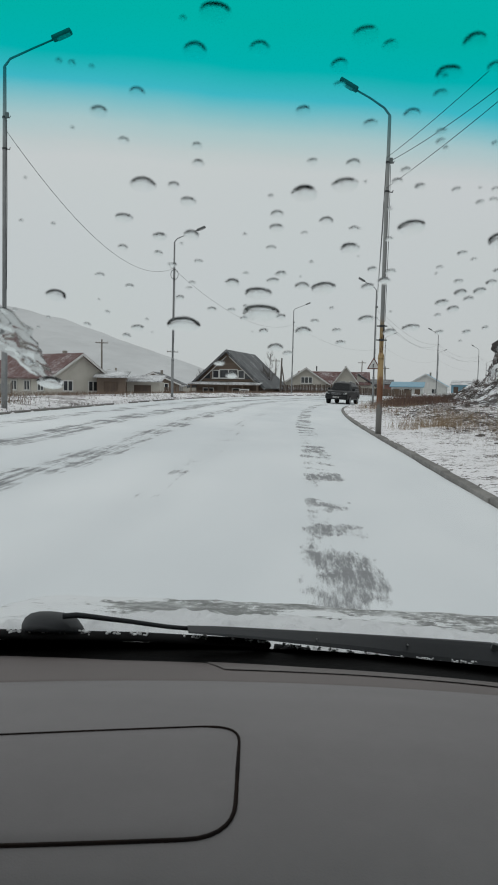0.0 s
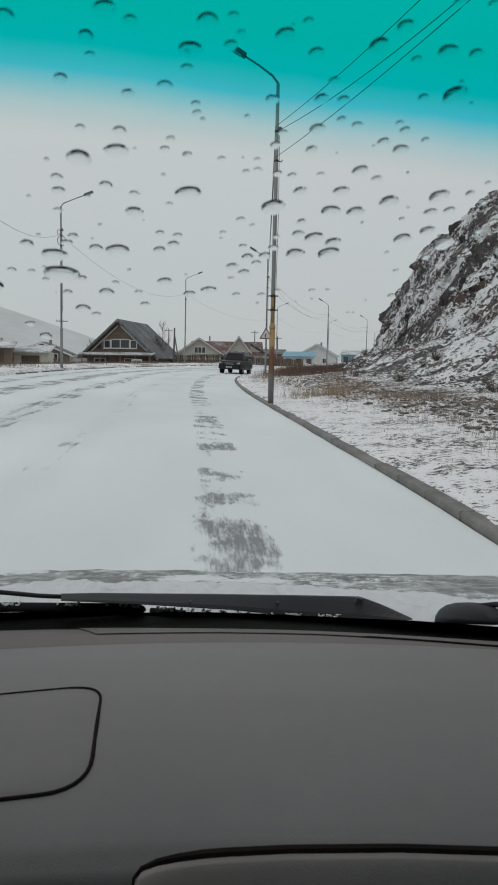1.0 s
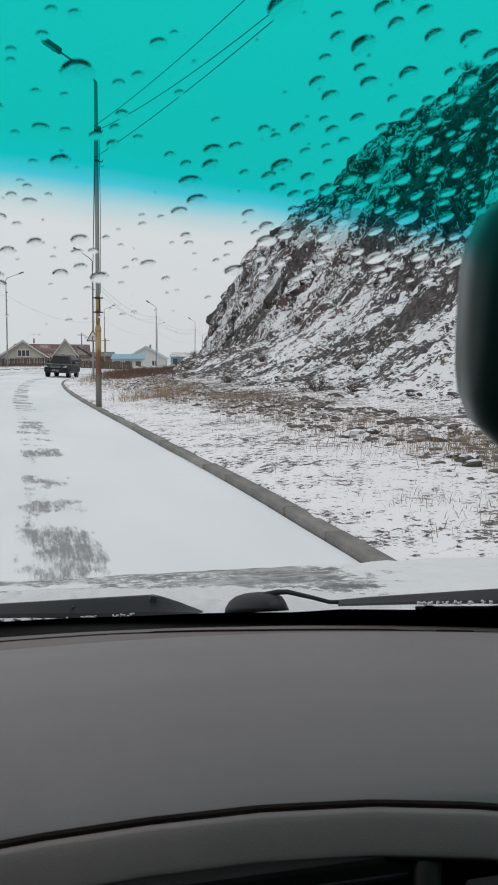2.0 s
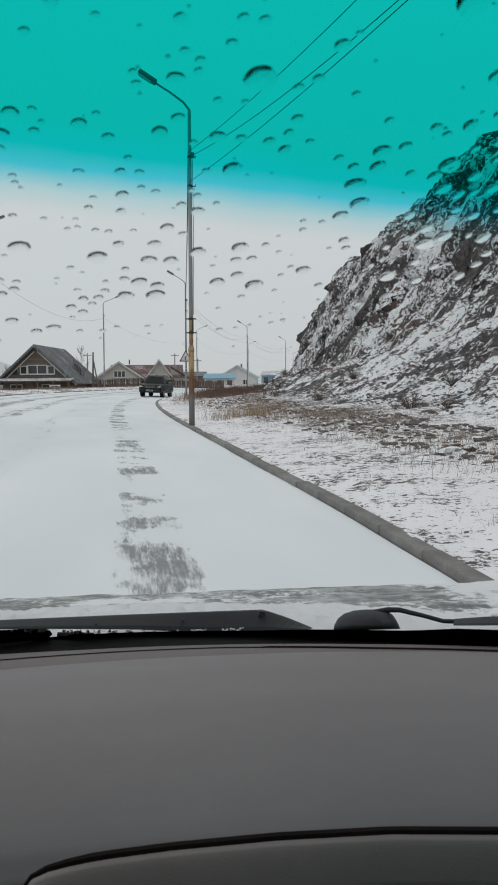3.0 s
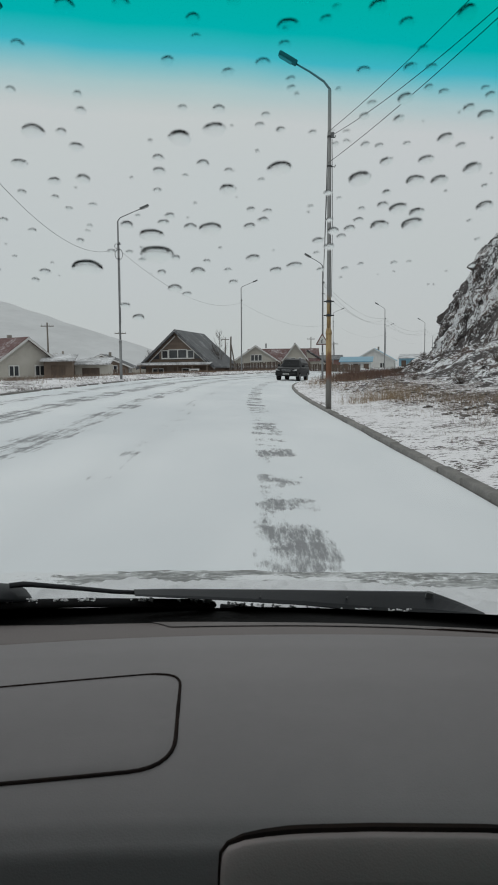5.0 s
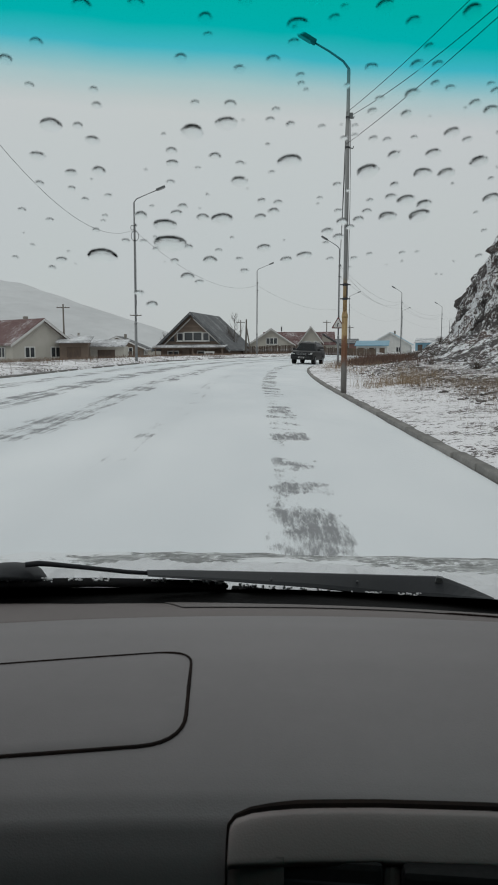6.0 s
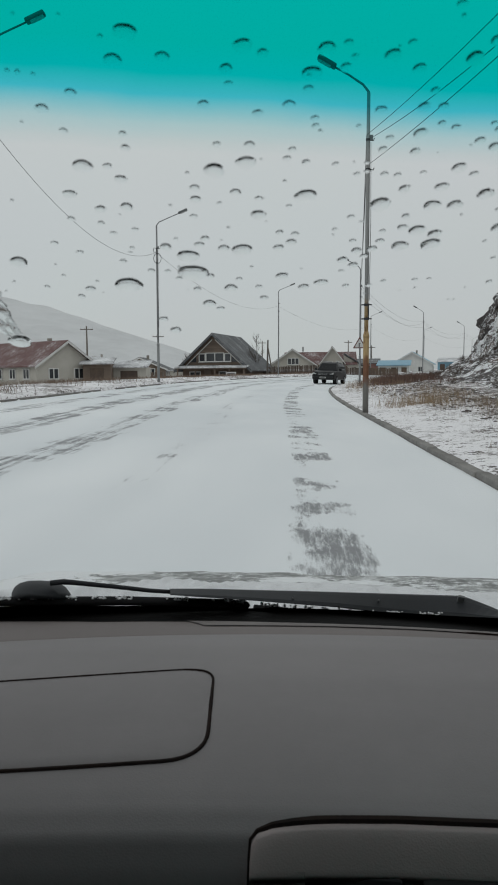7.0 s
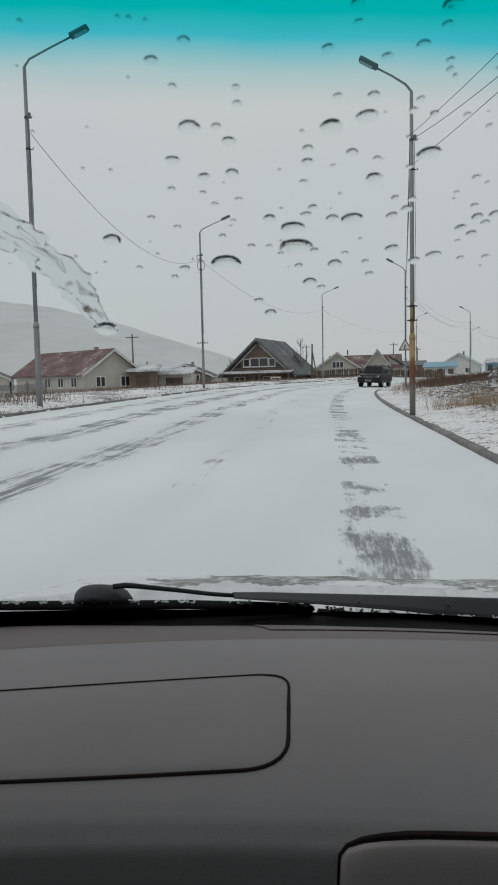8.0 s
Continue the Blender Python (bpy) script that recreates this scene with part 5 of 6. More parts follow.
def gable(parent, w, h0, h1, y0, y1, wall, roof, over=0.5, thick=0.16, trim=None, name="wall", m=None):
    """Walls with a pitched roof whose ridge runs along y; the front gable is at y0; m moves the whole."""
    made = [part(name, prismed([(-w / 2, -0.4), (w / 2, -0.4), (w / 2, h0), (0, h1), (-w / 2, h0)], y1 - y0, Matrix.Translation((0, y0, 0))), wall, parent)]
    s = (h1 - h0) / (w / 2)
    for side in (-1, 1):
        e = w / 2 + over
        out = [(0, h1 + 0.02), (side * e, h1 - s * e + 0.02), (side * e, h1 - s * e + 0.02 + thick), (0, h1 + 0.02 + thick)]
        r = part("roof_slope", prismed(out if side < 0 else out[::-1], y1 - y0 + 2 * over, Matrix.Translation((0, y0 - over, 0))), roof, parent)
        made.append(r)
        if trim:
            tr = [(0, h1 - 0.16), (side * e, h1 - s * e - 0.16), (side * e, h1 - s * e + 0.10), (0, h1 + 0.10)]
            part("barge_board", prismed(tr if side < 0 else tr[::-1], 0.06, Matrix.Translation((0, y0 - over - 0.065, 0))), trim, r)
    if m is not None:
        for ob in made:
            ob.matrix_local = m
    return s


def a_frame_house():
    h = thing("house", "brown timber house with a steep dark roof behind the road", "house", pose(-18.6, 102, -0.25, 0, 0, -6))
    gable(h, 8.9, 2.30, 6.40, 0, 14, M_PLANK, M_SLATE, 1.0, 0.2, M_SLATE)
    # tan gable boards above the porch, laid one on another
    z = 2.35
    while z < 5.7:
        half = (6.40 - z - 0.25) / 0.921 - 0.35
        if half > 0.15:
            part("gable_board", boxed((0, -0.035, z + 0.10), (2 * half, 0.05, 0.19)), M_PLANK_TAN, h)
        z += 0.205
    for side in (-1, 1):
        e = 4.0
        s = 0.921
        tr = [(side * 0.2, 5.62), (side * e, 5.80 - s * e), (side * e, 5.98 - s * e), (side * 0.2, 5.80)]
        part("inner_trim", prismed(tr if side < 0 else tr[::-1], 0.08, Matrix.Translation((0, -0.16, 0))), M_WHITE, h, "white inner barge trim")
    window(h, 0.15, 3.35, 2.6, 1.25, -0.07, 2)
    window(h, -1.65, 3.30, 0.95, 1.15, -0.07, 1)
    window(h, 1.95, 3.30, 0.95, 1.15, -0.07, 1)
    for side in (-1, 1):
        o = [(side * 2.5, 2.72), (side * 3.4, 2.72), (side * 2.5, 3.75)]
        part("corner_pane", prismed(o if side > 0 else o[::-1], 0.04, Matrix.Translation((0, -0.10, 0))), M_DARKGLASS, h)
    porch = part("porch_roof", prismed([(-5.0, 1.92), (5.0, 1.92), (5.0, 2.08), (-5.0, 2.08)], 1.9, Matrix.Translation((0, -1.95, -0.02)) @ pose(0, 0, 0, 7, 0, 0)), M_ROOF_SNOWY, h, "snow-dusted porch roof")
    part("gutter_board", boxed((0, -2.0, 1.86), (10.0, 0.06, 0.2)), M_PLANK_TAN, porch)
    for x in (-4.6, -2.1, 0.6, 2.6, 4.6):
        part("porch_post", boxed((x, -1.8, 0.75), (0.14, 0.14, 2.3)), M_PLANK_TAN, h)
    part("door", boxed((-0.9, -0.05, 0.75), (0.95, 0.10, 1.95)), M_PLANK_TAN, h, "tan wooden door")
    window(h, -2.7, 0.95, 1.6, 1.0, -0.02, 2)
    window(h, 1.2, 0.95, 1.1, 1.0, -0.02, 1)
    part("parapet", boxed((0.4, -1.85, 0.25), (9.0, 0.08, 0.9)), M_PLANK, h)
    notice = part("notice_board", boxed((2.9, -1.93, 0.95), (1.35, 0.05, 0.8)), M_WHITE, h, "white notice board with two dark lines")
    for z in (1.12, 0.86):
        part("printed_bar", boxed((2.9, -1.962, z), (0.95, 0.012, 0.12)), M_INK, notice)
    part("side_shed", prismed([(-7.4, -0.4), (-4.3, -0.4), (-4.3, 1.9), (-7.4, 1.5)], 4, Matrix.Translation((0, 3, 0))), M_CREAM, h)
    part("shed_roof", prismed([(-7.7, 1.5), (-4.3, 1.95), (-4.3, 2.1), (-7.7, 1.65)], 4.6, Matrix.Translation((0, 2.7, 0))), M_ROOF_SNOWY, h)
    return h


def white_house():
    h = thing("house", "cream house with maroon sheet roofs behind a fence", "house", pose(-9.6, 124, -0.2, 0, 0, 3))
    # long body whose maroon roof slope faces the road
    gable(h, 7.0, 2.4, 4.25, -1, 10.0, M_CREAM, M_RED_ROOF, 0.45, 0.14, M_RED_ROOF, "wall", pose(0, 4.5, 0, 0, 0, -90))
    # cream gable in front, and a smaller one
    gable(h, 8.2, 2.0, 4.75, -1.5, 4.5, M_CREAM, M_RED_ROOF, 0.4, 0.12, M_WHITE, "front_wall", pose(0, 0, 0))
    window(h, 0.1, 2.85, 1.9, 1.1, -1.52, 3)
    window(h, -1.9, 0.9, 1.2, 1.0, -1.52, 2)
    gable(h, 3.4, 2.9, 5.1, 0, 4.5, M_CREAM, M_RED_ROOF, 0.4, 0.12, M_WHITE, "bay_wall", pose(6.4, 0.2, 0))
    for x, w in ((6.0, 0.9), (7.2, 0.5)):
        window(h, x, 2.2, w, 1.3, 0.18, 1)
    part("lean_to_roof", prismed([(-3.9, 1.35), (3.9, 1.35), (3.9, 1.5), (-3.9, 1.5)], 1.6, Matrix.Translation((0, -3.1, -0.1)) @ pose(0, 0, 0, 10, 0, 0)), M_ROOF_SNOWY, h, "snow-covered lean-to roof")
    part("lean_to_wall", boxed((0, -2.7, 0.4), (7.4, 0.15, 1.6)), M_PLANK_TAN, h)
    part("shed_roof", prismed([(8.4, 3.9), (13.2, 0.9), (13.2, 1.05), (8.4, 4.1)][::-1], 5, Matrix.Translation((0, 1, 0))), M_SLATE, h, "dark sloping shed roof")
    part("shed_wall", prismed([(8.3, -0.4), (12.6, -0.4), (12.6, 1.15), (8.3, 3.8)], 4.4, Matrix.Translation((0, 1.3, 0))), M_CREAM, h)
    for x, y in ((1.6, 4.5), (6.4, 4.6)):
        part("chimney", boxed((x, y, 4.9), (0.22, 0.22, 0.8), None, 0.02), M_LAMP, h)
    return h


def red_roof_cottage(x, y, turn, w, label, roof, wall, hgt=(2.3, 4.6), length=9.0):
    h = thing("house", label, "house", pose(x, y, -0.2, 0, 0, turn))
    gable(h, w, hgt[0], hgt[1], 0, length, wall, roof, 0.5, 0.14, M_WHITE)
    window(h, -w * 0.22, 1.35, 1.3, 1.2, -0.02, 2)
    window(h, w * 0.22, 1.35, 1.3, 1.2, -0.02, 2)
    for k in range(3):
        wn = window(h, 0, 1.35, 1.2, 1.15, 0, 2, "side_window")
        wn.matrix_local = pose(w / 2 + 0.02, 1.8 + 2.6 * k, 0, 0, 0, 90)
        wn = window(h, 0, 1.35, 1.2, 1.15, 0, 2, "side_window")
        wn.matrix_local = pose(-w / 2 - 0.02, 1.8 + 2.6 * k, 0, 0, 0, -90)
    part("plinth", boxed((0, length / 2, 0.0), (w + 0.1, length + 0.1, 0.5)), M_CONCRETE_POST, h)
    part("chimney", boxed((0.8, 4, hgt[1] + 0.1), (0.4, 0.4, 0.8), None, 0.02), M_CONCRETE_POST, h)
    return h


def shed(x, y, turn, w, d, hgt, wall, roof, label, doors=2):
    h = thing("shed", label, "shed", pose(x, y, -0.15, 0, 0, turn))
    part("wall", boxed((0, d / 2, hgt / 2 - 0.2), (w, d, hgt + 0.4)), wall, h)
    part("roof", prismed([(-w / 2 - 0.3, hgt), (w / 2 + 0.3, hgt), (w / 2 + 0.3, hgt + 0.15), (-w / 2 - 0.3, hgt + 0.15)], d + 0.6, Matrix.Translation((0, -0.4, -0.02)) @ pose(0, 0, 0, 9, 0, 0)), roof, h)
    for k in range(doors):
        part("door", boxed((-w / 2 + w * (k + 0.5) / doors, -0.03, hgt * 0.4), (w / doors * 0.5, 0.08, hgt * 0.8)), M_PLANK, h)
    return h


def fence(pts, hgt, label, material, board=0.14, gap=0.03):
    f = thing("fence", label, "fence", pose(pts[0][0], pts[0][1], 0))
    for (x0, y0), (x1, y1) in zip(pts, pts[1:]):
        length = math.hypot(x1 - x0, y1 - y0)
        n = int(length / (board + gap))
        bm = bmesh.new()
        for k in range(n):
            s = (k + 0.5) / n
            hh = hgt * random.uniform(0.93, 1.05)
            x, y = lerp(x0, x1, s) - pts[0][0], lerp(y0, y1, s) - pts[0][1]
            zz = verge_z(x + pts[0][0], y + pts[0][1])
            box(bm, (0, 0, zz - 0.1 + hh / 2), (board, 0.03, hh), Matrix.Translation((x, y, 0)) @ pose(0, 0, 0, 0, random.uniform(-1.5, 1.5), math.degrees(math.atan2(y1 - y0, x1 - x0))))
        part("fence_panel", bm, material, f)
        for s in (0.0, 0.5, 1.0):
            x, y = lerp(x0, x1, s) - pts[0][0], lerp(y0, y1, s) - pts[0][1]
            part("post", boxed((x, y + 0.06, hgt / 2), (0.14, 0.14, hgt + 0.3)), M_POLE_WOOD, f)
    return f


def utility_pole(x, y, hgt, lean, cross):
    p = thing("utility_pole", "weathered wooden utility pole beside the houses", "utility pole", pose(x, y, -0.2, 0, lean, 12), "utility poles in the village")
    part("pole", tubed([(0, 0, 0), (0, 0, hgt)], [0.15, 0.10], 10), M_POLE_WOOD, p, "", True)
    if cross:
        part("cross_arm", boxed((0, 0, hgt - 0.5), (1.8, 0.10, 0.12)), M_POLE_WOOD, p)
        for k in (-0.8, -0.3, 0.3, 0.8):
            part("insulator", tubed([(k, 0, hgt - 0.45), (k, 0, hgt - 0.25)], 0.05, 8), M_WHITE, p)
    else:
        part("brace", tubed([(0.9, 0, 0), (0.05, 0, hgt * 0.8)], 0.09, 8), M_POLE_WOOD, p, "", True)
    return p


def bare_tree(x, y, hgt, seed, label="leafless tree with thin upright twigs by the house"):
    rng = random.Random(seed)
    t = thing("tree", label, "tree", pose(x, y, -0.2))
    part("trunk", tubed([(0, 0, 0), (rng.uniform(-.1, .1), 0, hgt * 0.4), (rng.uniform(-.2, .2), 0, hgt)], [0.09, 0.055, 0.012], 7), M_BARK, t, "", True)
    bm = bmesh.new()
    for k in range(34):
        z = hgt * rng.uniform(0.22, 0.95)
        a, l = rng.uniform(0, 6.28), (hgt - z) * 0.35 + 0.35
        p0 = Vector((0, 0, z))
        p1 = p0 + Vector((math.cos(a) * l * 0.55, math.sin(a) * l * 0.55, l * 0.7))
        p2 = p1 + Vector((math.cos(a) * l * 0.2, math.sin(a) * l * 0.2, l * 0.6))
        tube(bm, [p0, p1, p2], [0.022, 0.014, 0.005], 5)
        for q in range(3):
            b = a + rng.uniform(-1, 1)
            s = p0.lerp(p1, rng.uniform(0.4, 1))
            tube(bm, [s, s + Vector((math.cos(b), math.sin(b), 1.2)) * l * 0.3], [0.010, 0.004], 4)
    part("crown", bm, M_BARK, t)
    return t


a_frame_house()
white_house()
red_roof_cottage(-30.4, 78.4, 57, 7.4, "cream cottage with a maroon gable roof behind a picket fence", M_RED_ROOF, M_CREAM, (2.35, 4.75), 14.0)
red_roof_cottage(-33.5, 118, 8, 8.0, "low tan cottage with a brown roof beyond the verge", M_SLATE, M_PLANK_TAN, (1.9, 3.6))
shed(-24.7, 82.5, 8, 3.8, 4, 1.9, M_CREAM, M_ROOF_SNOWY, "low cream shed with a snowy roof beside the boarded lean-to", 1)
shed(-27.4, 79.6, 12, 3.0, 4, 2.3, M_PLANK_TAN, M_ROOF_SNOWY, "brown boarded lean-to with a snowy roof beside the cottage", 1)
shed(8.4, 160, -6, 6.4, 6, 2.1, M_WHITE, M_HAZED_BLUE, "white shed with a bright blue sheet roof", 3)
shed(2.0, 166, -4, 7, 6, 2.6, M_PINK, M_SLATE, "faded brick building with a dark roof", 1)
shed(31.5, 250, -10, 9, 8, 3.4, M_HAZED_BLUE, M_ROOF_SNOWY, "pale blue shop building with a snowy roof far along the road", 3)
shed(44.0, 262, -10, 10, 8, 3.0, M_PINK, M_SLATE, "low brick building far along the road", 1)
red_roof_cottage(13.5, 178, -8, 9, "white house with a blue-edged gable roof far along the road", M_HAZED_BLUE, M_WHITE, (2.6, 5.2))
red_roof_cottage(-52, 150, 10, 10, "distant cottage with a snowy roof in the village", M_ROOF_SNOWY, M_PLANK_TAN)
red_roof_cottage(-70, 118, 22, 10, "distant cottage with a dark roof in the village", M_SLATE, M_CREAM)
fence([(-13.5, 112), (-6, 113.5), (1.5, 116), (7, 121)], 1.35, "dark weathered plank fence before the cream house", M_PLANK)
fence([(-47, 80), (-41, 75.6), (-34.6, 70.8)], 1.25, "dark picket fence before the cottage", M_LAMP, 0.06, 0.12)
fence([(-33, 92), (-28, 93.5), (-24, 95)], 1.0, "weathered plank fence by the low sheds", M_PLANK)
utility_pole(-11.6, 104, 5.6, 1.5, 0)
utility_pole(-31, 120, 7.5, 0.5, 1)
utility_pole(-20, 170, 8.0, 0, 1)
utility_pole(-1, 175, 8.0, 0.5, 1)
utility_pole(4.5, 182, 7.0, -0.5, 1)
utility_pole(-37.5, 105, 8.0, 0, 1)
bare_tree(-13.6, 108, 6.6, 1)
bare_tree(-14.6, 109, 4.6, 2)
bare_tree(-24.5, 112, 4.0, 3)


# ---- warning sign on a lamp post ----
def warning_sign(x, y, z):
    s = thing("warning_sign", "white triangular bend warning sign with a dark border", "road sign", pose(x, y, z))
    def tri(r, depth, y0):
        return prismed(rounded([(0, r), (-r * 0.866, -r * 0.5), (r * 0.866, -r * 0.5)], r * 0.16, 4), depth, Matrix.Translation((0, y0, 0)))
    part("back_plate", tri(0.62, 0.03, 0.0), M_LAMP, s)
    part("border", tri(0.60, 0.006, -0.008), plain("faded_red_border", (0.20, 0.07, 0.06), (0.13, 0.06, 0.055), 3, 0.6), s)
    part("face", tri(0.46, 0.006, -0.016), M_WHITE, s)
    part("arrow_shaft", boxed((-0.04, -0.022, -0.06), (0.07, 0.006, 0.26)), M_INK, s)
    part("arrow_bend", boxed((0.02, -0.022, 0.06), (0.15, 0.006, 0.06), pose(0, 0, 0, 0, -28, 0)), M_INK, s)
    part("bracket", boxed((0, 0.06, 0.0), (0.12, 0.09, 0.08)), M_LAMP, s)
    return s


warning_sign(0.55, 60.83, post_z(0.55, 61) + 3.2)


# ---- the oncoming car ----
M_CARPAINT = plain("black_paint", (0.010, 0.011, 0.012), (0.016, 0.017, 0.018), 1.5, 0.4, 0.0, 30, 0.02, 0.002, 0.22, 0.05)
M_CHROME = plain("bright_trim", (0.55, 0.56, 0.57), None, 5, 0.2, 0.9)
M_HEADLIGHT = plain("headlight_lens", (0.75, 0.77, 0.78), (0.6, 0.62, 0.64), 6, 0.1)
M_CARGLASS = plain("tinted_car_glass", (0.010, 0.011, 0.012), (0.016, 0.017, 0.018), 0.8, 0.2, 0, 8, 0.02, 0.01, 0.2)
M_RIM = plain("alloy_rim", (0.30, 0.31, 0.32), None, 8, 0.35, 0.8)


def loft(sections, closed_ends=True):
    """Joins rings of equal length, given as lists of points."""
    bm = bmesh.new()
    rings = [[bm.verts.new(p) for p in s] for s in sections]
    n = len(rings[0])
    for a, b in zip(rings, rings[1:]):
        for k in range(n):
            bm.faces.new((a[k], a[(k + 1) % n], b[(k + 1) % n], b[k]))
    if closed_ends:
        bm.faces.new(rings[0][::-1])
        bm.faces.new(rings[-1])
    return bm


def suv(x, y, z, turn):
    v = thing("sport_utility_car", "black off-road estate car with pale headlights on snow", "car", pose(x, y, z, 0, 2.5, turn))

    def ring(yy, w, z0, z1, tumble, bev=0.08):
        a, b = w / 2, w / 2 - tumble
        return [(-a + bev, yy, z0), (a - bev, yy, z0), (a, yy, z0 + bev), (a, yy, (z0 + z1) / 2), (b, yy, z1 - bev), (b - bev, yy, z1), (-b + bev, yy, z1), (-b, yy, z1 - bev), (-a, yy, (z0 + z1) / 2), (-a, yy, z0 + bev)]
    part("body", loft([ring(-2.45, 1.72, 0.50, 1.00, 0.10), ring(-2.36, 1.90, 0.42, 1.08, 0.08), ring(-1.9, 1.96, 0.40, 1.14, 0.06), ring(-1.0, 1.97, 0.40, 1.20, 0.04), ring(1.6, 1.97, 0.40, 1.22, 0.04), ring(2.30, 1.94, 0.44, 1.22, 0.05), ring(2.42, 1.80, 0.52, 1.15, 0.08)]), M_CARPAINT, v)
    part("cabin", loft([ring(-1.05, 1.80, 1.16, 1.22, 0.02, 0.02), ring(-0.45, 1.76, 1.16, 1.80, 0.20), ring(0.0, 1.76, 1.16, 1.90, 0.22), ring(1.5, 1.76, 1.16, 1.88, 0.22), ring(2.15, 1.76, 1.16, 1.78, 0.22), ring(2.34, 1.76, 1.16, 1.24, 0.03, 0.02)]), M_CARPAINT, v)
    part("windscreen", loft([[(-0.76, -1.04, 1.24), (0.76, -1.04, 1.24), (0.76, -1.02, 1.25), (-0.76, -1.02, 1.25)], [(-0.62, -0.50, 1.76), (0.62, -0.50, 1.76), (0.62, -0.46, 1.77), (-0.62, -0.46, 1.77)]]), M_CARGLASS, v)
    for s in (-1, 1):
        for y0, y1 in ((-0.55, 0.35), (0.43, 1.25), (1.33, 2.0)):
            part("side_window", loft([[(s * 0.905, y0 - 0.12, 1.26), (s * 0.905, y1, 1.26), (s * 0.88, y1, 1.26), (s * 0.88, y0 - 0.12, 1.26)], [(s * 0.735, y0 + 0.10, 1.74), (s * 0.735, y1 - 0.02, 1.74), (s * 0.70, y1 - 0.02, 1.74), (s * 0.70, y0 + 0.10, 1.74)]]), M_CARGLASS, v)
        lamp = part("headlight", boxed((s * 0.74, -2.36, 0.95), (0.36, 0.16, 0.13), None, 0.04), M_LAMP_GLASS, v, "grey headlight with a white edge")
        part("light_bar", boxed((s * 0.74, -2.445, 0.90), (0.32, 0.02, 0.035), pose(0, 0, 0), 0.008), M_HEADLIGHT, lamp)
        part("fog_lamp", boxed((s * 0.70, -2.40, 0.60), (0.20, 0.10, 0.09), None, 0.03), M_HEADLIGHT, v)
        m = part("door_mirror", boxed((s * 1.08, -0.72, 1.28), (0.24, 0.13, 0.20), None, 0.05), M_CARPAINT, v)
        part("mirror_face", boxed((s * 1.08, -0.65, 1.28), (0.18, 0.01, 0.14)), M_CHROME, m)
        part("roof_rail", tubed([(s * 0.66, -0.1, 1.90), (s * 0.66, 0.0, 1.96), (s * 0.66, 1.6, 1.95), (s * 0.66, 1.8, 1.88)], 0.02, 8), M_CHROME, v)
        part("running_board", boxed((s * 0.99, 0.0, 0.42), (0.14, 2.2, 0.05), None, 0.015), M_LAMP, v)
        for yy in (-0.02, 0.95):
            part("door_handle", boxed((s * 0.985, yy + 0.15, 1.05), (0.04, 0.20, 0.04), None, 0.012), M_CHROME, v)
        for yy in (-1.48, 1.42):
            w = part("wheel", tubed([(s * 0.72, yy, 0.39), (s * 0.76, yy, 0.39), (s * 0.96, yy, 0.39), (s * 1.0, yy, 0.39)], [0.36, 0.395, 0.395, 0.35], 24), M_RUBBER, v, "black tyre", True)
            part("rim", tubed([(s * 0.94, yy, 0.39), (s * 1.005, yy, 0.39), (s * 1.01, yy, 0.39)], [0.26, 0.25, 0.08], 16), M_RIM, w)
            for k in range(6):
                a = k * math.pi / 3
                part("spoke", boxed((0, 0, 0.12), (0.03, 0.05, 0.22), pose(s * 1.005, yy, 0.39, math.degrees(a), 0, 0)), M_RIM, w)
    g = part("grille", boxed((0, -2.44, 0.90), (0.84, 0.06, 0.24), None, 0.03), M_BLACK, v)
    for k in range(3):
        part("grille_bar", boxed((0, -2.475, 0.83 + 0.07 * k), (0.80 + 0.06 * k, 0.02, 0.016)), M_CHROME, g)
    part("bumper", boxed((0, -2.40, 0.56), (1.80, 0.22, 0.26), None, 0.08), M_CARPAINT, v)
    pl = part("number_plate", boxed((0, -2.515, 0.60), (0.52, 0.012, 0.11)), M_WHITE, v)
    part("plate_bar", boxed((0, -2.523, 0.60), (0.42, 0.004, 0.06)), M_INK, pl)
    return v


suv(-2.0, 67.0, 0.05, -12.0)


# ---- plants and stones on the verges and the talus ----
def blades(name, label, count, place, hgt, material, spread=0.25, width=0.012):
    """Dry grass: thin bent blades in tufts, as one mesh."""
    rng = random.Random(len(name) + count)
    pts, faces = [], []
    made = 0
    while made < count:
        spot = place(rng)
        if spot is None:
            continue
        x0, y0, z0, tall = spot
        for k in range(rng.randint(6, 12)):
            x, y = x0 + rng.gauss(0, spread), y0 + rng.gauss(0, spread)
            h = tall * hgt * rng.uniform(0.45, 1.1)
            a, lean, w = rng.uniform(0, 6.28), rng.uniform(0.05, 1.0) * h, width * rng.uniform(0.7, 1.4)
            c, s, t = math.cos(a), math.sin(a), rng.uniform(0, 6.28)
            ct, st = math.cos(t), math.sin(t)
            n = len(pts)
            pts += [(x - ct * w, y - st * w, z0), (x + ct * w, y + st * w, z0), (x + c * lean * 0.4 - ct * w * 0.7, y + s * lean * 0.4 - st * w * 0.7, z0 + h * 0.6),
                    (x + c * lean * 0.4 + ct * w * 0.7, y + s * lean * 0.4 + st * w * 0.7, z0 + h * 0.6), (x + c * lean, y + s * lean, z0 + h)]
            faces += [(n, n + 1, n + 3, n + 2), (n + 2, n + 3, n + 4)]
            made += 1
    me = bpy.data.meshes.new(name)
    me.from_pydata(pts, [], faces)
    me.materials.append(material)
    return tagged(new(name, me), label, "grass", kind="stuff")


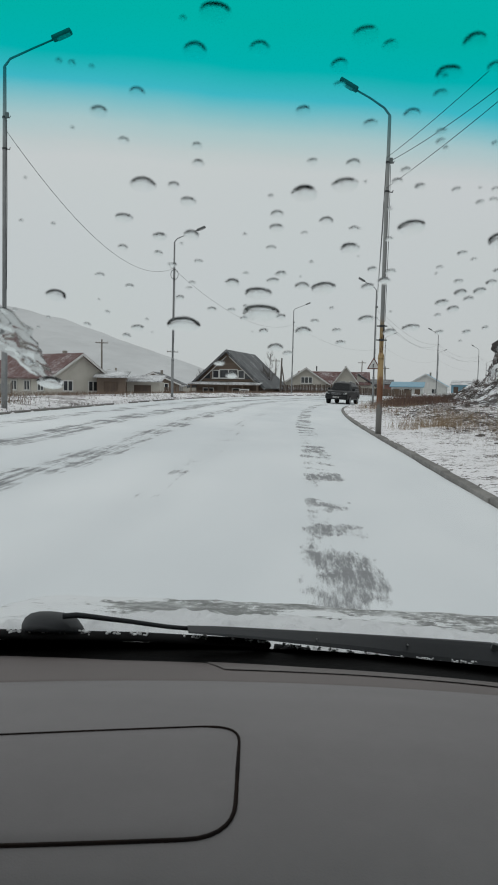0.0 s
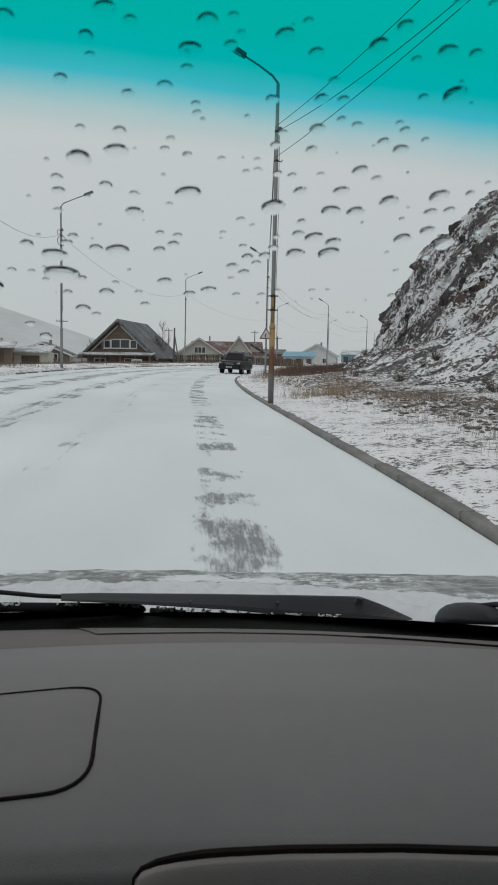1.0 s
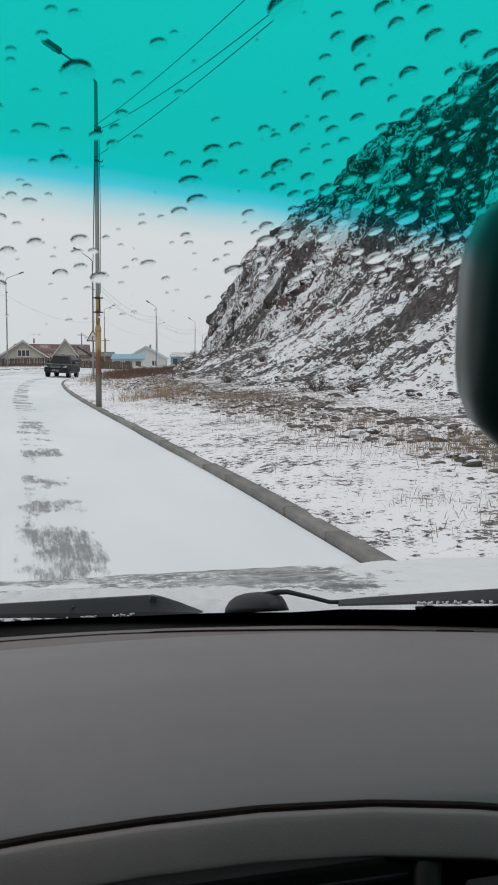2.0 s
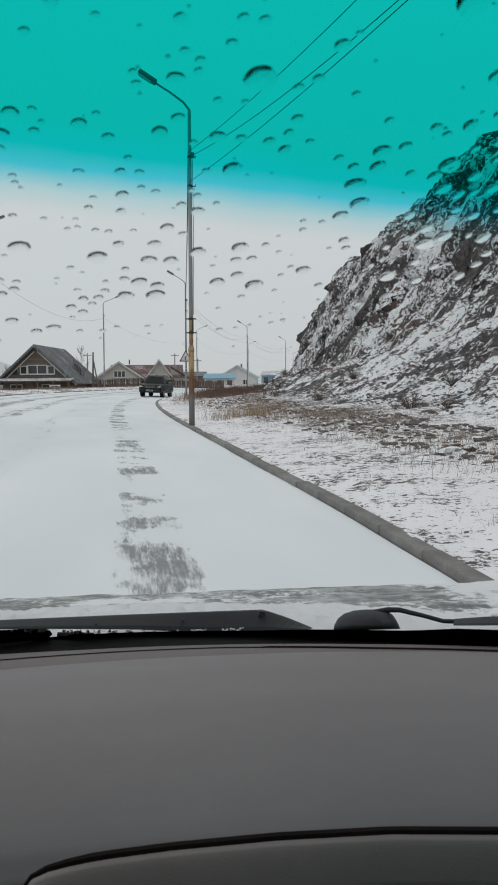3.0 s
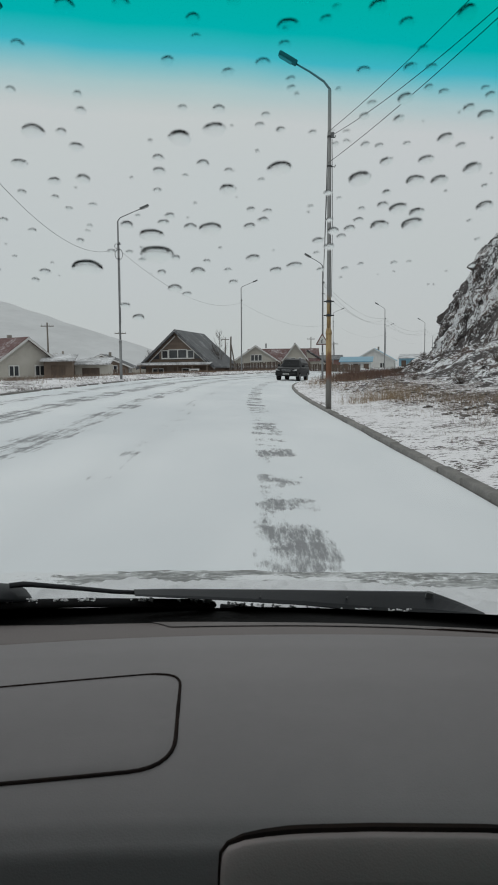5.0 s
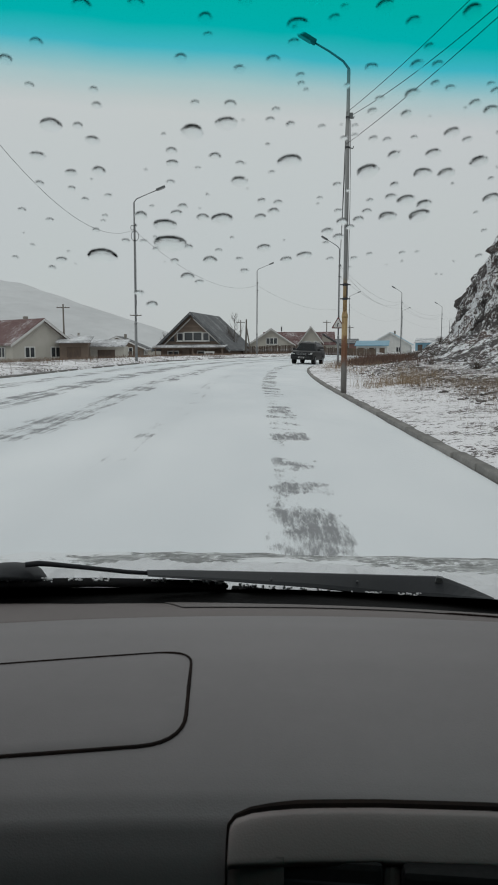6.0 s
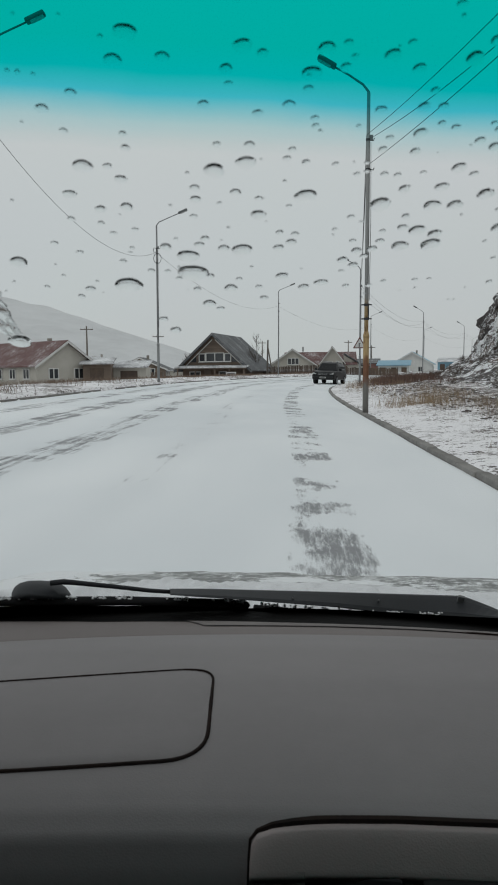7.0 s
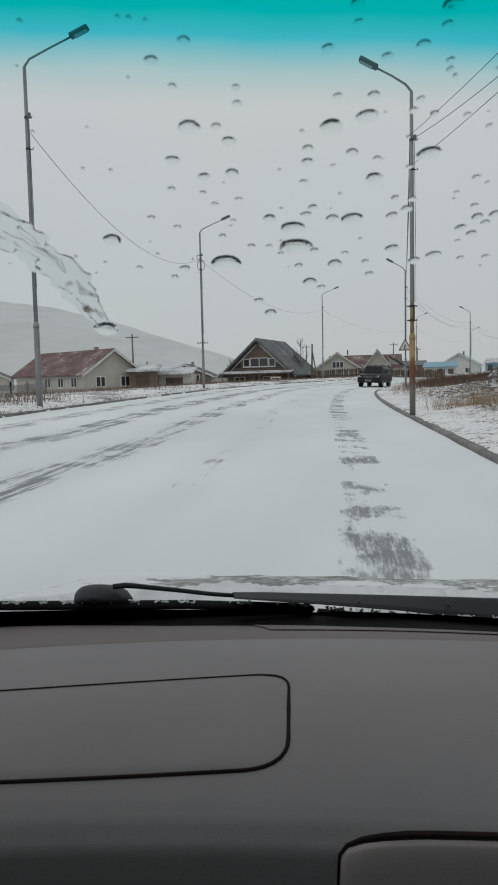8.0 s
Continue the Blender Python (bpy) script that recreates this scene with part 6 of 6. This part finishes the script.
def straw(name, a, b, c):
    m, t = tree(name)
    rnd = nd(t, "NewGeometry").outputs["Random Per Island"]
    col = mixc(t, smooth(t, rnd, 0.0, 0.6), rgba(a), rgba(b))
    col = mixc(t, smooth(t, rnd, 0.6, 1.0), col, rgba(c))
    return finish(m, t, col, 0.85, spec=0.2)


M_STRAW = straw("tan_straw", (0.33, 0.235, 0.145), (0.24, 0.175, 0.115), (0.42, 0.33, 0.23))
M_PALE_STRAW = straw("pale_straw", (0.30, 0.24, 0.175), (0.20, 0.155, 0.115), (0.40, 0.33, 0.25))
M_RUST_STRAW = straw("red_brown_twigs", (0.16, 0.095, 0.075), (0.10, 0.065, 0.055), (0.21, 0.14, 0.10))
M_BROWN_STRAW = straw("brown_stalks", (0.20, 0.145, 0.11), (0.13, 0.098, 0.08), (0.28, 0.20, 0.14))


def verge_spot(lo, hi, y0, y1, thresh, s=0.22):
    def at(rng):
        y = y0 + (y1 - y0) * rng.random() ** 1.6
        r = rng.uniform(lo, hi)
        x = soft_kerb_x(y) + r
        if x > hill_foot(y) + 2.3:
            return None
        k = wob(x, y, 6, s, 3)
        if k < thresh:
            return None
        rise = x - hill_foot(y)
        z = verge_z(x, y) if rise < 0.1 else cliff_point((y + 30) / 190, (rise / 48.4) ** 0.8)[2]
        return x, y, z - 0.03, min(1.2, 0.6 + k)
    return at


blades("dry_grass", "dense clumps of orange-brown dry grass beyond the verge", 2100, verge_spot(1.2, 4.4, 24, 64, 0.26, 0.28), 0.50, M_STRAW, 0.30, 0.004)
blades("dry_grass", "clumps of tan dry grass below the talus", 800, verge_spot(2.4, 4.8, 8, 26, 0.26, 0.6), 0.40, M_STRAW, 0.16, 0.0020)
blades("dry_stalks", "brown dead stalks standing in the snow", 2600, verge_spot(1.8, 8.0, 6, 60, 0.2, 0.6), 0.30, M_BROWN_STRAW, 0.22, 0.0022)
blades("brown_thicket", "low red-brown thicket of bare twigs beyond the bend", 6000, verge_spot(2.2, 7.0, 44, 92, 0.02, 0.2), 0.75, M_RUST_STRAW, 0.45, 0.010)
blades("sparse_grass", "sparse straw poking through thin snow on the verge", 8000, verge_spot(1.0, 8.0, 4, 60, 0.05, 0.5), 0.11, M_PALE_STRAW, 0.25, 0.003)
blades("pale_grass", "thin band of pale dry stems along the verge", 3400, verge_spot(2.8, 4.4, 6, 30, 0.0), 0.38, M_PALE_STRAW, 0.25, 0.003)


def far_verge(rng):
    y = rng.uniform(20, 110)
    p, left = kerb_frame(y)
    q = p + left * (WIDTH + rng.uniform(0.8, 9))
    if wob(q.x, q.y, 2, 0.2, 3) < 0.0:
        return None
    return q.x, q.y, verge_z(q.x, q.y) - 0.02, 1.0


blades("verge_grass", "short brown grass on the snowy far verge", 9000, far_verge, 0.32, M_BROWN_STRAW, 0.5, 0.008)


def shrub_mesh(seed):
    rng = random.Random(seed)
    bm = bmesh.new()
    for k in range(60):
        a, e = rng.uniform(0, 6.28), rng.uniform(0.5, 1.4)
        d = Vector((math.cos(a) * math.cos(e), math.sin(a) * math.cos(e), math.sin(e)))
        l = rng.uniform(0.5, 1.0)
        mid = d * l * 0.55 + Vector((rng.uniform(-.06, .06), rng.uniform(-.06, .06), 0.02))
        tube(bm, [(0, 0, 0), mid, d * l], [0.012, 0.008, 0.003], 3)
        for q in range(3):
            s = mid.lerp(d * l, rng.random())
            tube(bm, [s, s + Vector((rng.uniform(-1, 1), rng.uniform(-1, 1), rng.uniform(0.2, 1))) * 0.22], [0.006, 0.002], 3)
    me = bpy.data.meshes.new("twigs")
    bm.to_mesh(me)
    bm.free()
    me.materials.append(M_TWIG)
    return me


M_TWIG = plain("dark_twigs", (0.075, 0.06, 0.05), (0.12, 0.09, 0.07), 2, 0.9)
SHRUBS = [shrub_mesh(k) for k in range(4)]
rng = random.Random(5)
for k in range(70):
    a, b = rng.uniform(0.16, 0.86), rng.choice((rng.uniform(0.03, 0.16), rng.uniform(0.03, 0.55)))
    p = cliff_point(a, b)
    s = new("shrub", SHRUBS[k % 4])
    w = rng.uniform(0.5, 1.15)
    s.matrix_world = Matrix.Translation((p[0] - 0.05, p[1], p[2] - 0.05)) @ pose(0, 0, 0, 0, rng.uniform(-15, 5), rng.uniform(0, 360)) @ Matrix.Diagonal((w, w, w * 0.8, 1))
    tagged(s, "leafless dark shrub on the snowy rock slope", "shrub", "shrubs on the slope")


def stone_mesh(seed):
    rng = random.Random(seed)
    bm = bmesh.new()
    bmesh.ops.create_icosphere(bm, subdivisions=2, radius=0.5)
    for v in bm.verts:
        v.co *= 1 + 0.45 * noise.noise(v.co * 2.3 + Vector((seed * 3, 0, 0)))
        v.co.z *= 0.55
    me = bpy.data.meshes.new("boulder")
    bm.to_mesh(me)
    bm.free()
    me.materials.append(M_STONE)
    return me


M_STONE = snow_over("snow_capped_stone", (0.10, 0.09, 0.083), (0.05, 0.048, 0.046), 0.40, 1.5, 0.55, (1, 1, 1), None, 8.0)
STONES = [stone_mesh(k) for k in range(5)]
for k in range(290):
    y = 3 + 95 * rng.random() ** 1.5
    if k % 3:
        a = (y + 30) / 190
        p = cliff_point(a, rng.uniform(0.0, 0.22) or 0.02)
    else:
        x = rng.uniform(soft_kerb_x(y) + 2.6, hill_foot(y) + 0.1)
        p = (x, y, verge_z(x, y))
    w = rng.uniform(0.06, 0.22) * (2.0 if rng.random() < 0.10 else 1)
    s = new("boulder", STONES[k % 5])
    s.matrix_world = Matrix.Translation((p[0], p[1], p[2] + w * 0.06)) @ pose(0, 0, 0, rng.uniform(-20, 20), rng.uniform(-20, 20), rng.uniform(0, 360)) @ Matrix.Diagonal((w * rng.uniform(1, 2), w, w, 1))
    tagged(s, "dark broken rock lying in the snow below the cliff", "rock", "loose rocks below the cliff")

# small broken stones over the talus and the verge
sp, sf = [], []
ICO = bmesh.new()
bmesh.ops.create_icosphere(ICO, subdivisions=1, radius=0.5)
iv, it = [v.co.copy() for v in ICO.verts], [[v.index for v in f.verts] for f in ICO.faces]
ICO.free()
for k in range(21000):
    y = 2 + 100 * rng.random() ** 1.5
    if k % 3:
        p = Vector(cliff_point((y + 30) / 190, 0.004 + 0.30 * rng.random() ** 1.7))
    else:
        x = soft_kerb_x(y) + 2.2 + (hill_foot(y) - soft_kerb_x(y) - 2.2) * rng.random() ** 0.6
        p = Vector((x, y, verge_z(x, y)))
    w = rng.uniform(0.02, 0.11) * (1.8 if rng.random() < 0.1 else 1)
    ax = Vector((w * rng.uniform(0.8, 1.6), w * rng.uniform(0.9, 2.6), w * rng.uniform(0.35, 0.7)))
    n = len(sp)
    sp += [p + Vector((v.x * ax.x, v.y * ax.y, v.z * ax.z)) * rng.uniform(0.7, 1.25) for v in iv]
    sf += [[n + i for i in f] for f in it]
scree_me = bpy.data.meshes.new("scree")
scree_me.from_pydata(sp, [], sf)
scree_me.materials.append(plain("broken_stone", (0.075, 0.068, 0.066), (0.15, 0.133, 0.124), 1.5, 0.9, 0, 12, 0.3))
tagged(new("scree", scree_me), "small dark broken stones scattered in the snow", "stones", kind="stuff")

# charm hanging from the mirror
charm = thing("hanging_charm", "string of white, red and green beads hung from the mirror", "ornament", pose(0.1125, 0.100, EYE))
part("cord", tubed([(0.03, 0.0, 0.0), (0.006, 0, -0.02), (0.001, 0, -0.052)], 0.0006, 6), M_CABLE, charm)
for z, r, c in ((-0.033, 0.0045, (0.7, 0.68, 0.66)), (-0.0415, 0.0042, (0.35, 0.05, 0.06)), (-0.0505, 0.004, (0.05, 0.30, 0.12))):
    bm = bmesh.new()
    bmesh.ops.create_uvsphere(bm, u_segments=16, v_segments=10, radius=r, matrix=Matrix.Translation((0, 0, z)))
    part("bead", bm, plain("bead_gloss", c, None, 40, 0.3), charm, "", True)

# ---- kerbs, stone by stone ----
kerb_run("kerb", "worn concrete kerb stones along the verge", -0.085, -4, 118, ((12.2, 12.9), (6.6, 6.8)))
kerb_run("kerb", "snowed-in concrete kerb on the far road edge", WIDTH + 0.085, 8, 118, ((33, 36), (47, 50), (60, 66)))
